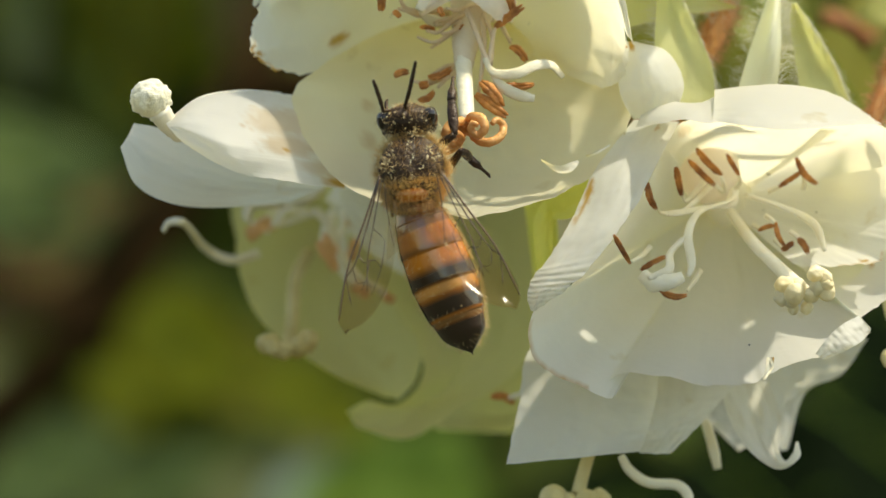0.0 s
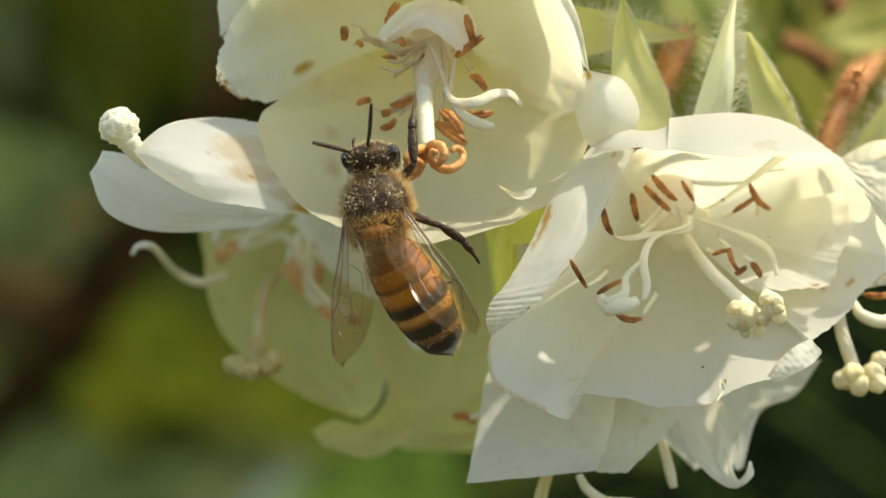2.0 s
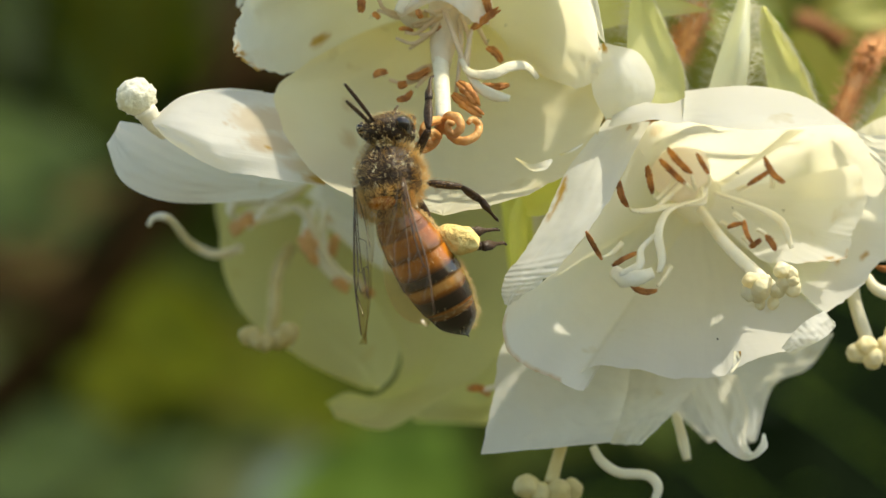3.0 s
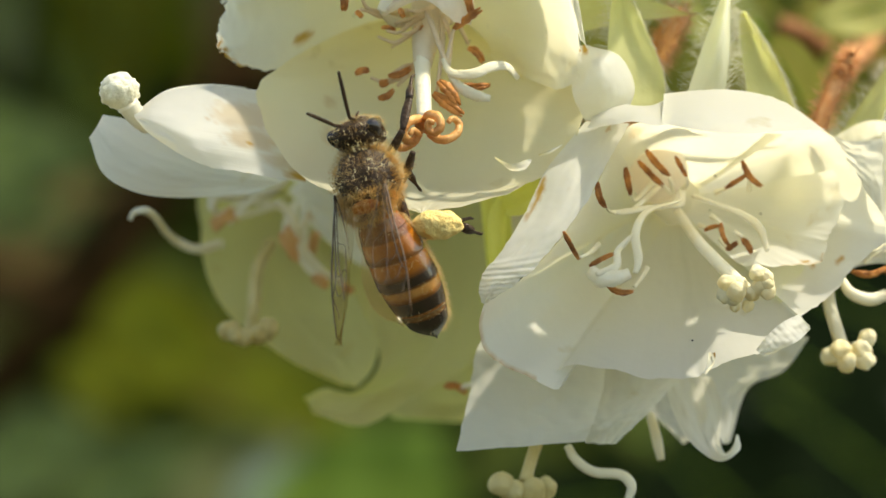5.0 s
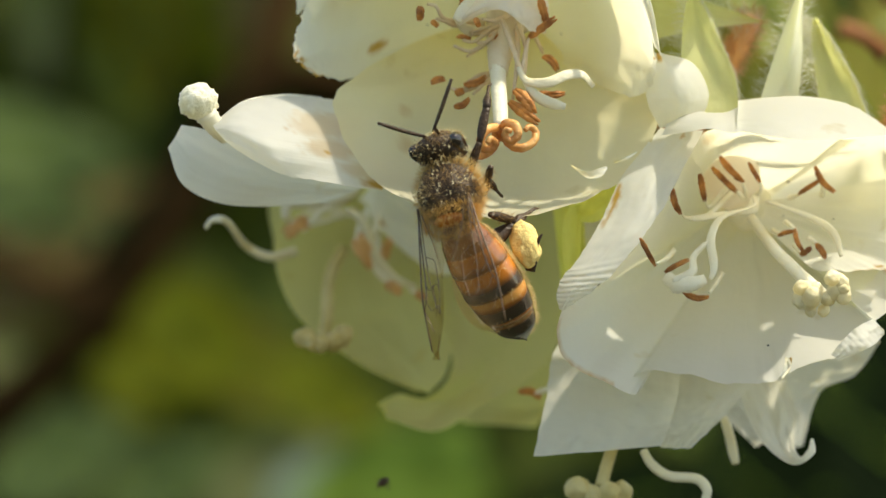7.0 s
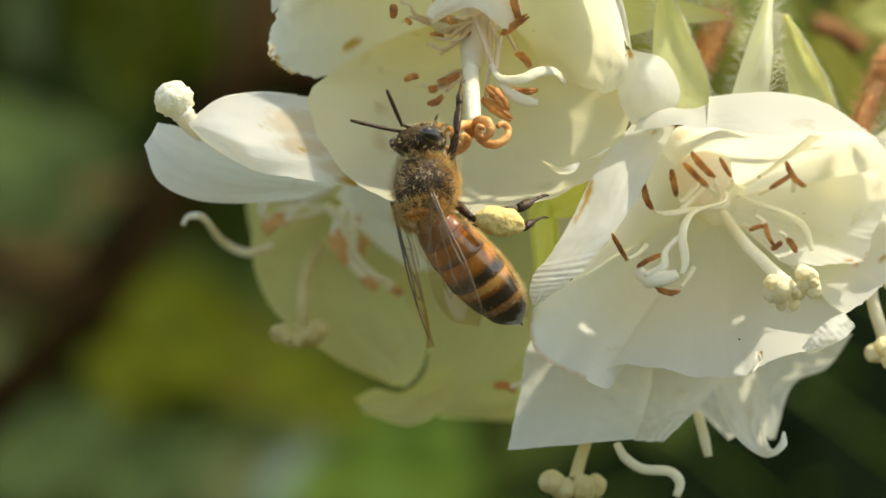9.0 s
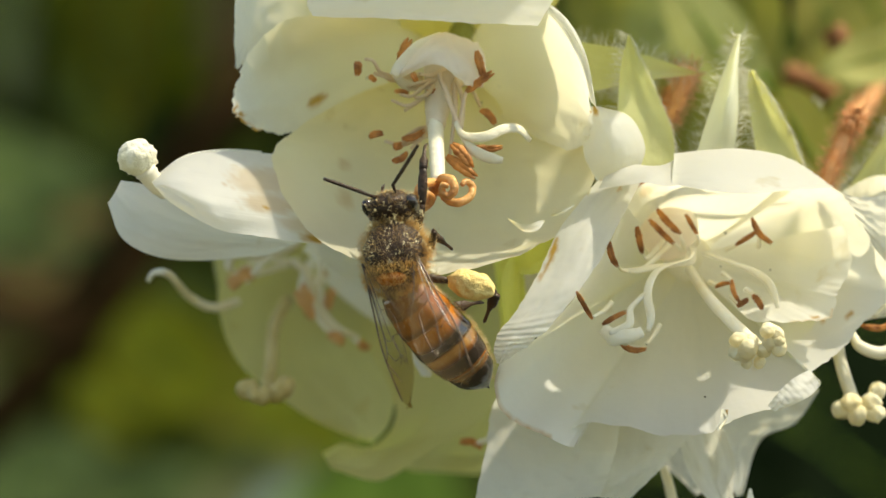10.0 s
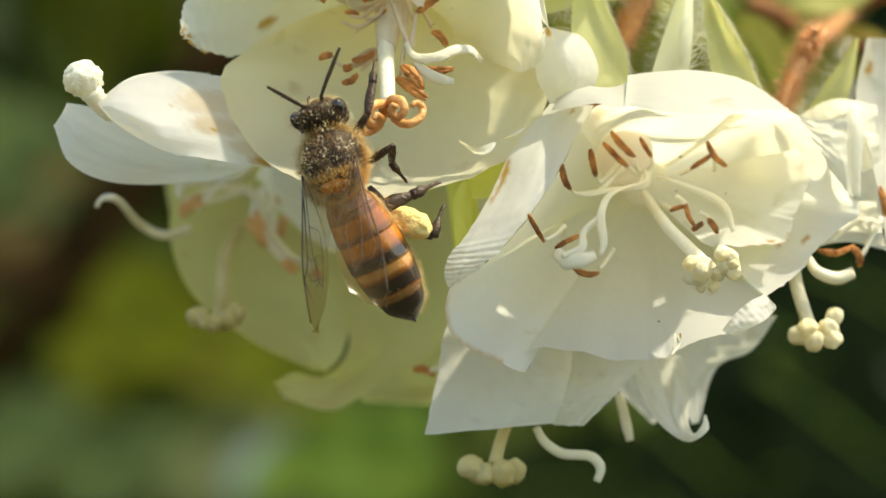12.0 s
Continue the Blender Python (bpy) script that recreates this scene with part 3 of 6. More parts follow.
def flower_with_bee():
    f = thing("flower", at(800, 80, 9), "creamy white open flower hanging with stamens and curled stigma", "flower", "flowers of the cluster")
    petal(f, [(760, 105, 14), (640, 140, 6), (520, 205, 2.5), (468, 265, 0), (520, 375, -2), (610, 440, -4), (765, 470, -5)],
          [(830, 105, 14), (930, 150, 6), (1030, 220, 2), (1054, 290, 0), (1002, 385, -2), (900, 440, -4), (770, 472, -5)], bulge=3.0, n=72, m=56, seed=1, edge=0.12, wave=0.2,
          foot=(1.0, 1.7), stains_or_light=((0.60, 0.20, 0.03, 0.4), (0.50, 0.22, 0.025, 0.35), (0.72, 0.3, 0.02, 0.3)))
    petal(f, [(760, 50, 14), (640, 5, 5), (500, 10, 2), (430, 70, 1), (402, 130, 1), (398, 178, 1)],
          [(770, 125, 14), (650, 152, 8), (560, 198, 6), (497, 218, 4), (440, 212, 2), (404, 188, 1)], bulge=1.5, seed=2, edge=0.25, brown=(0.5, 0.985, 1.1),
          stains_or_light=((1.0, 0.25, 0.15), (1.0, 0.6, 0.17), (0.97, 1.0, 0.13), (0.93, 0.9, 0.10), (0.8, 0.985, 0.05), (0.40, 0.78, 0.055)), foot=(0.7, 1.2))
    petal(f, [(740, 10, 14), (620, -200, 3), (490, -250, -1.5), (412, -140, -0.8), (400, -10, 1.2), (402, 98, 3)],
          [(740, 40, 14), (620, 20, 8), (520, 30, 6), (450, 70, 5), (405, 102, 4)], bulge=1.0, seed=3, edge=0.1, foot=(0.7, 1.2))
    petal(f, [(815, 70, 14), (850, 15, 6), (905, -30, 2), (980, 5, -1), (1026, 90, -2.5), (1045, 168, -2.5)],
          [(815, 125, 14), (880, 185, 6), (950, 225, 3), (1006, 245, 0), (1040, 225, -1.5), (1050, 178, -2.5)], bulge=1.8, seed=4, edge=0.1, curl=0.6,
          stains_or_light=((0.99, 0.6, 0.08),), foot=(0.7, 1.1))
    # the top petal arches over the stamens, its rim hanging to the front
    petal(f, [(690, 70, 14), (610, -60, 9), (560, -110, 4), (534, -80, 0), (530, -26, -1.6), (540, 4, -2.2)],
          [(910, 90, 14), (1010, -60, 9), (1040, -110, 4), (1015, -90, 0), (985, -40, -1.8), (948, 20, -2.6)], bulge=-0.6, seed=5, n=60, m=40, wave=0.14, edge=0.14, foot=(0.9, 0.8))
    # calyx on its outside, unseen, added to shade the flower behind
    for k, (u0, u1, v1, d1) in enumerate(((600, 760, 330, 9), (760, 900, 400, 8), (880, 1010, 320, 9))):
        mid = (u0 + u1) / 2
        sepal(f, [(770, 90, 15), (u0, 200, 13), (u0 + 20, 290, 11), (mid, v1, d1)], [(830, 90, 15), (u1, 200, 13), (u1 - 20, 290, 11), (mid + 4, v1, d1)], seed=80 + k, bulge=0.6)
    dome(f, 796, 92, 1.8, (1.35, 1.3, 1.2), PINKISH, (25, 0, 0))
    part("hood", sheet_mesh("hood", [(686, 114, -1.2), (730, 66, -0.8), (770, 34, 0.2), (812, 42, 0.4), (846, 58, 0.2), (857, 98, -0.4)],
                            [(694, 121, -1.0), (740, 96, -1.7), (772, 92, -2.2), (800, 112, -1.9), (826, 130, -1.4), (850, 132, -0.7)], PINKISH, -0.7, 40, 16, 0.12, seed=6, edge=0.12), f, "pinkish white hood of the staminal column")
    part("staminode", tube_mesh("staminode", [at(775, 40, 0.5), at(735, 62, -0.5), at(702, 92, -1.2), at(688, 112, -1.4)], [0.25, 0.42, 0.34, 0.24], FILAMENT, 16, 10, 0.4), f)
    style = part("style", tube_mesh("style", [at(766, 96, 1.5), at(762, 150, 0.5), at(765, 220, -2), at(770, 308, -4.5)], [0.36, 0.42, 0.40, 0.37], CREAM, 24, 14, lumps=0.05), f, "thick cream style")
    for line in (((770, 306, -4.6), (756, 304, -5.4), (740, 310, -5.9), (732, 326, -6.0), (738, 342, -5.9), (752, 344, -5.9), (759, 332, -6.0), (750, 324, -6.2), (744, 332, -6.3)),
                 ((770, 308, -4.8), (778, 296, -5.6), (794, 300, -6.2), (799, 316, -6.4), (788, 328, -6.4), (776, 320, -6.4), (778, 308, -6.5), (787, 311, -6.6)),
                 ((768, 312, -4.6), (786, 334, -5.2), (808, 340, -5.4), (828, 328, -5.2), (831, 310, -5.0), (820, 302, -5.2), (812, 308, -5.4)),
                 ((765, 316, -4.5), (750, 345, -4.2), (728, 356, -4.4), (722, 345, -4.8))):
        part("stigma_lobe", tube_mesh("stigma_lobe", [at(*q) for q in line], [0.21, 0.235, 0.205, 0.17, 0.12], CURL, 40, 10, lumps=0.25, seed=line[1][0]), style, "curled orange stigma lobe")
    burr = part("burr", blob_mesh("burr", (0, 0, 0), (0.26, 0.24, 0.2), CURL, None, 0.5, 4, 3), style)
    burr.location = at(758, 140, -0.2)
    knot = part("knot", blob_mesh("knot", (0, 0, 0), (0.42, 0.36, 0.36), CURL, None, 0.35, 3, 3), style)
    knot.location = at(768, 312, -5.0)
    cam.data.dof.focus_object = knot
    part("staminal_tube", tube_mesh("staminal_tube", [at(782, 96, 1.6), at(774, 140, 0.6), at(767, 176, -0.4), at(765, 206, -1.4)], [1.15, 0.86, 0.62, 0.46], COLUMN, 20, 14, lumps=0.1), f, "beige tube round the foot of the style")
    for line, anther, wide in (
            ([(740, 110, 0.6), (690, 112, 0), (664, 106, -0.7), (652, 86, -1.0), (636, 82, -1.2)], ((622, 86, -1.4), (622, 112, -1.2)), 0.2),
            ([(740, 116, 1), (690, 120, 0), (668, 112, -0.6), (652, 108, -0.8)], ((644, 112, -0.9), (656, 122, -0.7)), 0.17),
            ([(780, 80, 1), (740, 84, 0.4), (708, 88, 0)], ((699, 92, -0.2), (717, 44, -0.4)), 0.24),
            ([(800, 90, 0.5), (760, 110, -1), (735, 108, -1.6)], ((722, 106, -1.8), (730, 122, -1.9)), 0.2),
            ([(800, 110, 0.5), (750, 130, 0.5), (715, 136, 0)], ((690, 140, 0), (716, 144, 0)), 0.14),
            ([(810, 100, 1), (826, 110, 0), (850, 122, -1)], ((838, 66, -1.2), (853, 122, -1.0)), 0.25),
            ([(806, 206, -2), (812, 176, -1.6), (816, 152, -1.2), (820, 140, -1)], ((818, 142, -1), (868, 104, -1.3)), 0.25),
            ([(770, 108, -1), (790, 160, -1.5), (810, 214, -2.2), (826, 252, -2.5), (830, 278, -2.6)], ((794, 234, -2.4), (830, 280, -2.8)), 0.32),
            ([(796, 110, 0.6), (800, 165, -1), (796, 210, -2), (790, 256, -2.2)], ((785, 256, -2.4), (838, 296, -2.8)), 0.27),
            ([(815, 110, 1.5), (832, 140, 1), (846, 168, 0.4)], ((846, 173, 0.3), (872, 200, 0.2)), 0.24),
            ([(812, 215, -2), (820, 232, -2), (828, 240, -2)], ((824, 241, -1.9), (886, 240, -1.6)), 0.2),
            ([(766, 206, 0.6), (730, 216, 0.4), (700, 236, 0), (672, 230, 0)], ((645, 224, 0), (670, 216, 0)), 0.24),
            ([(764, 212, 0.5), (735, 226, 0.3), (706, 238, 0)], ((688, 240, -0.2), (704, 236, 0)), 0.2),
            ([(765, 210, 1.2), (745, 220, 0), (720, 244, -0.3)], ((686, 266, -0.5), (714, 250, -0.4)), 0.2),
            ([(765, 204, 1.2), (735, 208, 0.3), (710, 222, 0)], ((704, 226, -0.1), (744, 210, -0.1)), 0.22)):
        stamen(f, line, 0.12, anther, (0.9, wide), mat=FILAMENT_TAN)
    for line in ([(790, 112, 0.6), (752, 126, -0.2), (722, 148, -0.4), (700, 146, -0.5)], [(792, 116, 0.4), (750, 144, -0.3), (716, 166, -0.4), (684, 156, -0.4)],
                 [(770, 130, 0.6), (736, 156, 0.0), (708, 176, 0)], [(782, 110, 1.0), (748, 122, 0.2), (712, 132, 0.0)], [(760, 130, -0.2), (748, 146, -0.8), (726, 152, -1.0)],
                 [(800, 116, 0.2), (812, 150, -0.8), (814, 178, -1.2), (812, 206, -2.0)]):
        stamen(f, line, 0.11, None, mat=FILAMENT_TAN)
    # pale straps of barren stamens
    for line in ([(800, 194, -2.2), (812, 216, -2.5), (830, 222, -2.6), (858, 220, -2.8), (888, 207, -2.6), (916, 207, -2.4), (936, 228, -2.2)],
                 [(812, 220, -2.5), (832, 244, -2.6), (858, 258, -2.6), (886, 264, -2.4)],
                 [(690, 112, -0.4), (710, 128, 0), (745, 132, 0.6)]):
        part("staminode", tube_mesh("staminode", [at(*q) for q in line], [0.12, 0.22, 0.29, 0.28, 0.16], CREAM, 20, 10, 0.35), f, "cream strap of a barren stamen")
    specks(f, ((848, 160, 4.5, 0.05), (905, 150, 5.4, 0.06), (880, 132, 5.6, 0.04), (612, 262, 3.0, 0.05), (640, 118, 6.2, 0.05), (960, 240, 3.2, 0.04)))
    petal(f, [(880, -60, 1), (962, -6, -1.5), (1010, 56, -3), (1046, 158, -3.2)], [(900, -60, 0), (990, -4, -2.2), (1034, 66, -3.6), (1056, 168, -3.6)], bulge=-0.5, seed=7, foot=(0, 0.2))
    # thin pieces added on the lower petal's rim as its sun glints
    part("glint_fold", sheet_mesh("glint_fold", [(895, 368, -2.6), (925, 380, -3.0), (955, 372, -3.1), (962, 372, -3.0)], [(897, 371, -3.0), (925, 392, -3.6), (950, 390, -3.7), (962, 376, -3.2)], PETAL, 0.1, 18, 6, 0.03), f)
    part("glint_fold", sheet_mesh("glint_fold", [(974, 362, -2.0), (994, 354, -2.2), (1016, 343, -2.0)], [(976, 365, -2.2), (996, 359, -2.6), (1016, 346, -2.2)], PETAL, 0.1, 14, 6, 0.03), f)
    pedicel(f, [(800, 70, 9), (830, -20, 15), (880, -160, 18), (980, -420, 22)], 0.7)


def flower_right():
    f = thing("flower", at(1220, 425, 6), "creamy white open flower facing the viewer with brown anthers", "flower", "flowers of the cluster")
    # the open bell: five petals that spread from one throat
    def spread(heart, rim, label="", **more):
        return part("petal", fan_mesh("petal", heart, rim, PETAL, **more), f, label)

    spread([(1185, 420, 6), (1195, 445, 6), (1212, 462, 6)],
           [(1112, 348, -0.8), (1088, 396, -1.8), (1062, 446, -2.8), (1010, 520, -4.3), (965, 570, -5.1), (928, 600, -5.6), (884, 628, -5.7), (873, 680, -4.9), (886, 716, -4.9),
            (920, 742, -4.9), (965, 762, -5.1), (1010, 782, -4.6), (1024, 776, -4.3)], m=72, seed=12, edge=0.1, brown=(0.54, 0.86), foot=(0.6, 0.8))
    spread([(1210, 461, 6.1), (1222, 466, 6), (1240, 460, 6)],
           [(1012, 750, -3.8), (1040, 738, -3.4), (1098, 742, -3.8), (1160, 756, -4.1), (1225, 760, -4.1), (1262, 756, -4.1), (1292, 738, -3.8), (1345, 718, -3.4),
            (1400, 706, -3.0), (1462, 670, -2.3), (1448, 642, -1.6)], m=60, seed=11, edge=0.12, foot=(0.5, 0.8))
    spread([(1238, 420, 6), (1246, 440, 6), (1238, 462, 6)],
           [(1385, 306, 0.8), (1482, 312, 1.4), (1520, 350, 1), (1548, 400, 0.4), (1588, 455, -0.4), (1613, 490, -1), (1578, 522, -0.8), (1530, 566, -0.8), (1502, 604, -1.2), (1446, 644, -2.4)],
           m=60, seed=16, edge=0.15, stains_or_light=((0.80, 0.80, 0.02), (0.9, 0.74, 0.016)), foot=(0.0, 0.2))
    spread([(1246, 430, 5.6), (1248, 450, 5.4), (1236, 464, 5.2)],
           [(1500, 380, 0.6), (1520, 440, 0), (1500, 488, -0.6), (1490, 510, -1), (1484, 544, -1.4), (1450, 550, -1.4), (1400, 556, -1), (1330, 548, 0.4)], m=48, seed=17, edge=0.2,
           stains_or_light=((0.95, 0.66, 0.03),), brown=(0.5, 0.85), foot=(0.0, 0.2), curve=1.5)
    spread([(1180, 424, 6.2), (1215, 404, 6.2), (1244, 430, 6.4)],
           [(1108, 346, -0.9), (1134, 310, -0.9), (1166, 298, -1.2), (1210, 296, -1.6), (1290, 300, -1.6), (1360, 300, -0.8), (1430, 304, 0.2)], m=48, seed=18, edge=0.05, curve=1.3,
           stains_or_light=((0.95, 0.62, 0.10, 0.7), (0.93, 0.72, 0.08, 0.6), (0.88, 0.2, 0.09, 0.35)), foot=(0.1, 0.4))
    # rim of the side petal folded outward, finely pleated at its foot
    petal(f, [(1058, 300, 0.2), (1022, 345, -1.0), (985, 395, -2.2), (960, 450, -3.2), (938, 492, -4.2), (905, 545, -5.1), (880, 575, -5.4), (872, 604, -5.7), (877, 630, -6.0)],
          [(1136, 304, -1.0), (1112, 348, -1.6), (1088, 394, -3.5), (1062, 446, -4.8), (1030, 492, -5.5), (1008, 522, -5.8), (966, 571, -6.2), (928, 602, -6.3), (884, 632, -6.2)],
          bulge=-0.5, n=110, m=20, seed=13, edge=0.08, frill=(0.66, 0.99, 8, 0.17), wave=0.10,
          stains_or_light=((0.30, 0.06, 0.05), (0.34, 0.10, 0.06), (0.39, 0.10, 0.055, 0.8), (0.44, 0.08, 0.05, 0.6), (0.035, 0.62, 0.03)), foot=(0.0, 0.2))
    petal(f, [(1046, 166, 0), (1032, 206, -0.8), (1034, 256, -1.2), (1056, 300, -1.0)],
          [(1062, 166, 0), (1116, 184, -0.6), (1144, 240, -0.9), (1126, 296, -1.2)], bulge=-1.5, brown=(0.0, 0.02, 0.12), wave=0.05, seed=14, stains_or_light=((0.05, 0.3, 0.16),), foot=(0, 0.2))
    # the top petal, folded over, and the little lobe beside it
    petal(f, [(1196, 250, -1.4), (1258, 243, -1.6), (1320, 241, -1), (1392, 253, 0), (1440, 278, 0.6), (1480, 307, 1.2)],
          [(1192, 304, -6.0), (1250, 314, -7.4), (1322, 321, -7.4), (1400, 315, -6.6), (1446, 311, -5.2), (1484, 310, -2.4)], bulge=-1.2, seed=15, edge=0.04, wave=0.07, foot=(0, 0.2))
    petal(f, [(1084, 262, -0.9), (1118, 268, -1.2), (1150, 272, -1.5), (1178, 270, -1.6), (1206, 256, -1.6)],
          [(1060, 314, -1.6), (1104, 308, -4.2), (1144, 302, -6.0), (1178, 309, -6.4), (1206, 306, -6.2)], bulge=-0.4, seed=10, n=30, m=14, wave=0.08, foot=(0, 0.2))
    petal(f, [(1468, 310, 2.5), (1530, 328, 2), (1590, 322, 1), (1602, 316, 0)], [(1480, 330, 2.5), (1540, 400, 1.6), (1585, 470, 0.6), (1604, 485, 0)], bulge=0.3, seed=19, foot=(0, 0.2))
    part("rolled_edge", tube_mesh("rolled_edge", [at(1596, 314, 0), at(1604, 350, -0.6), at(1602, 410, -0.8), at(1606, 470, -0.8)], [0.3, 0.42, 0.36, 0.2], PETAL, 20, 10, lumps=0.3), f)
    dome(f, 1188, 392, 3.5, (1.55, 1.4, 1.5), PINKISH, (0, 0, 0))
    part("throat", blob_mesh("throat", at(1220, 438, 6.4), (1.6, 0.8, 1.5), PETAL, None, 0.08, 2.0, 3), f)
    for line, anther in (
            ([(1185, 400, 2), (1150, 440, 1), (1140, 430, 0.6)], ((1130, 382, -0.6), (1140, 432, 0.2))),
            ([(1190, 415, 2), (1140, 460, 0), (1105, 462, -1.6), (1096, 452, -2.6)], ((1080, 410, -3.0), (1096, 456, -2.6))),
            ([(1085, 520, -1.6), (1070, 536, -3.2), (1052, 546, -4.4)], ((1021, 500, -6.0), (1050, 550, -4.8))),
            ([(1215, 425, 2), (1212, 410, 1), (1208, 398, 0.8)], ((1166, 350, 1.4), (1210, 396, 0.9))),
            ([(1212, 425, 2), (1204, 420, 1), (1198, 412, 0.6)], ((1152, 370, 1.2), (1198, 414, 0.6))),
            ([(1225, 425, 2), (1240, 410, 1), (1240, 398, 0.6)], ((1218, 360, 1.2), (1240, 398, 0.7))),
            ([(1290, 424, 2.4), (1300, 420, 2.2), (1312, 416, 1.8)], ((1308, 416, 1.8), (1348, 390, 1.2))),
            ([(1350, 420, 2), (1352, 410, 1.7), (1350, 396, 1.5)], ((1338, 366, 1.4), (1374, 412, 1.3))),
            ([(1285, 466, 1.2), (1296, 474, 0.6), (1304, 482, 0)], ((1302, 478, 0), (1318, 520, -0.3))),
            ([(1300, 508, 0.6), (1306, 514, 0.3), (1312, 522, 0)], ((1312, 526, 0), (1332, 512, -0.2))),
            ([(1326, 494, 0.8), (1336, 500, 0.6), (1344, 508, 0.6)], ((1340, 505, 0.5), (1358, 532, 0.4))),
            ([(1262, 482, 1.5), (1270, 486, 1.2), (1280, 490, 0.9)], ((1272, 492, 0.8), (1302, 484, 0.4))),
            ([(1140, 508, 0), (1130, 520, -0.6), (1118, 534, -1)], ((1068, 560, -1.6), (1112, 536, -1.2))),
            ([(1172, 560, 0), (1162, 578, -0.6), (1148, 596, -1.4)], ((1100, 592, -2.2), (1148, 604, -2)))):
        stamen(f, line, 0.12, anther, (0.9, 0.17), tip=ANTHER_BROWN)
    for line in ([(1225, 425, 1.5), (1215, 448, 0.2), (1170, 455, -1), (1130, 462, -1.2), (1105, 462, -1)],
                 [(1228, 420, 1.5), (1226, 440, 0), (1170, 460, -1.5), (1150, 500, -2.6), (1156, 548, -3.2), (1150, 572, -3.4)],
                 [(1235, 420, 1.5), (1228, 445, 0.4), (1195, 452, -0.6)],
                 [(1150, 500, -2.6), (1120, 530, -3), (1116, 560, -3.4), (1080, 575, -3.6)],
                 [(1250, 430, 2), (1330, 458, 1), (1370, 485, -0.4), (1386, 528, -0.8)]):
        part("staminode", tube_mesh("staminode", [at(*q) for q in line], [0.10, 0.13, 0.21, 0.23, 0.12], FILAMENT, 22, 10, 0.45), f, "cream strap of a barren stamen")
    part("staminode", tube_mesh("staminode", [at(1070, 568, -3), at(1090, 582, -3.4), at(1120, 580, -3.6), at(1140, 572, -3.4)], [0.3, 0.45, 0.4, 0.25], FILAMENT, 16, 10, 0.6, lumps=0.4), f)
    style = part("style", tube_mesh("style", [at(1225, 460, 3), at(1262, 512, 0), at(1300, 552, -3), at(1348, 598, -5.2)], [0.24, 0.30, 0.33, 0.36], FILAMENT, 22, 12), f, "cream style")
    lobes(style, "stigma_lobe", ((1316, 588, -5.4, 0.95), (1331, 603, -5.6, 1.05), (1311, 607, -5.3, 0.85), (1338, 590, -5.4, 0.75), (1326, 614, -5.3, 0.8), (1369, 568, -5.8, 0.82), (1383, 576, -5.7, 0.8), (1388, 600, -5.6, 0.85),
                               (1373, 594, -5.6, 0.85), (1387, 588, -5.8, 0.65), (1360, 606, -5.5, 0.75), (1330, 629, -5.2, 0.55), (1353, 627, -5.3, 0.65)), STIGMA, 0.50)
    specks(f, ((1290, 394, 3.2, 0.08), (1402, 540, 1.2, 0.07), (1438, 538, 0.4, 0.09), (1412, 550, 1.2, 0.05), (1282, 455, 3.6, 0.05), (1372, 460, 2.4, 0.05), (1385, 600, 1.0, 0.05), (1255, 690, -2.6, 0.06)))
    petal(f, [(1368, 706, -4.4), (1388, 680, -4.4), (1414, 656, -4.0), (1444, 640, -3.0)], [(1382, 716, -4.6), (1412, 704, -4.5), (1446, 686, -4.0), (1464, 668, -3.2)], bulge=-0.12, n=50, m=10, seed=30, frill=(0.02, 0.98, 9, 0.04), foot=(0, 0.2))
    # calyx behind the petals
    sepal(f, [(1098, 275, 0.4), (1094, 190, 0.4), (1098, 100, 0.8), (1112, 36, 1.4)], [(1200, 275, 1.4), (1190, 200, 1.4), (1148, 105, 1.4), (1116, 36, 1.4)], (-1, 0, 0.3), (1, 0, -2.2), 31, bulge=0.5)
    # sunlit sepal: the pale mask colour whitens all of it
    sepal(f, [(1235, 255, 1.4), (1258, 180, 1.4), (1285, 100, 1.9), (1310, 34, 2.4)], [(1305, 250, 0.4), (1312, 180, 0.4), (1312, 100, 1.2), (1316, 34, 2.4)], (-1, 0, 0.4), (0.8, 0, 0.4), 32, bulge=-1.4, stains_or_light=((0.5, 0.5, 2.5),))
    sepal(f, [(1345, 250, 3.4), (1334, 180, 3.4), (1328, 130, 3.4), (1332, 98, 3.4)], [(1430, 270, 3.4), (1405, 205, 3.4), (1368, 140, 3.4), (1338, 98, 3.4)], (-0.8, 0, 0.3), (1, 0, -2.1), 33, bulge=0.4)
    # sepal added out of sight behind the bell to block sun from the petals below
    sepal(f, [(1410, 620, 0.8), (1470, 520, 2.0), (1500, 420, 2.4), (1490, 350, 4)], [(1372, 610, 9), (1436, 520, 10), (1468, 420, 10), (1484, 350, 6)], seed=39, bulge=0.3)
    sepal(f, [(1490, 330, 8), (1520, 300, 8), (1560, 240, 8), (1600, 180, 8)], [(1560, 340, 8), (1580, 310, 8), (1596, 250, 8), (1606, 180, 8)], (-0.6, 0, 0.6), None, 34, bulge=0.4)
    pedicel(f, [(1210, 400, 8), (1160, 280, 11), (1140, 160, 12), (1080, 90, 13), (950, 20, 16), (930, -200, 20), (985, -430, 22)], 0.6)


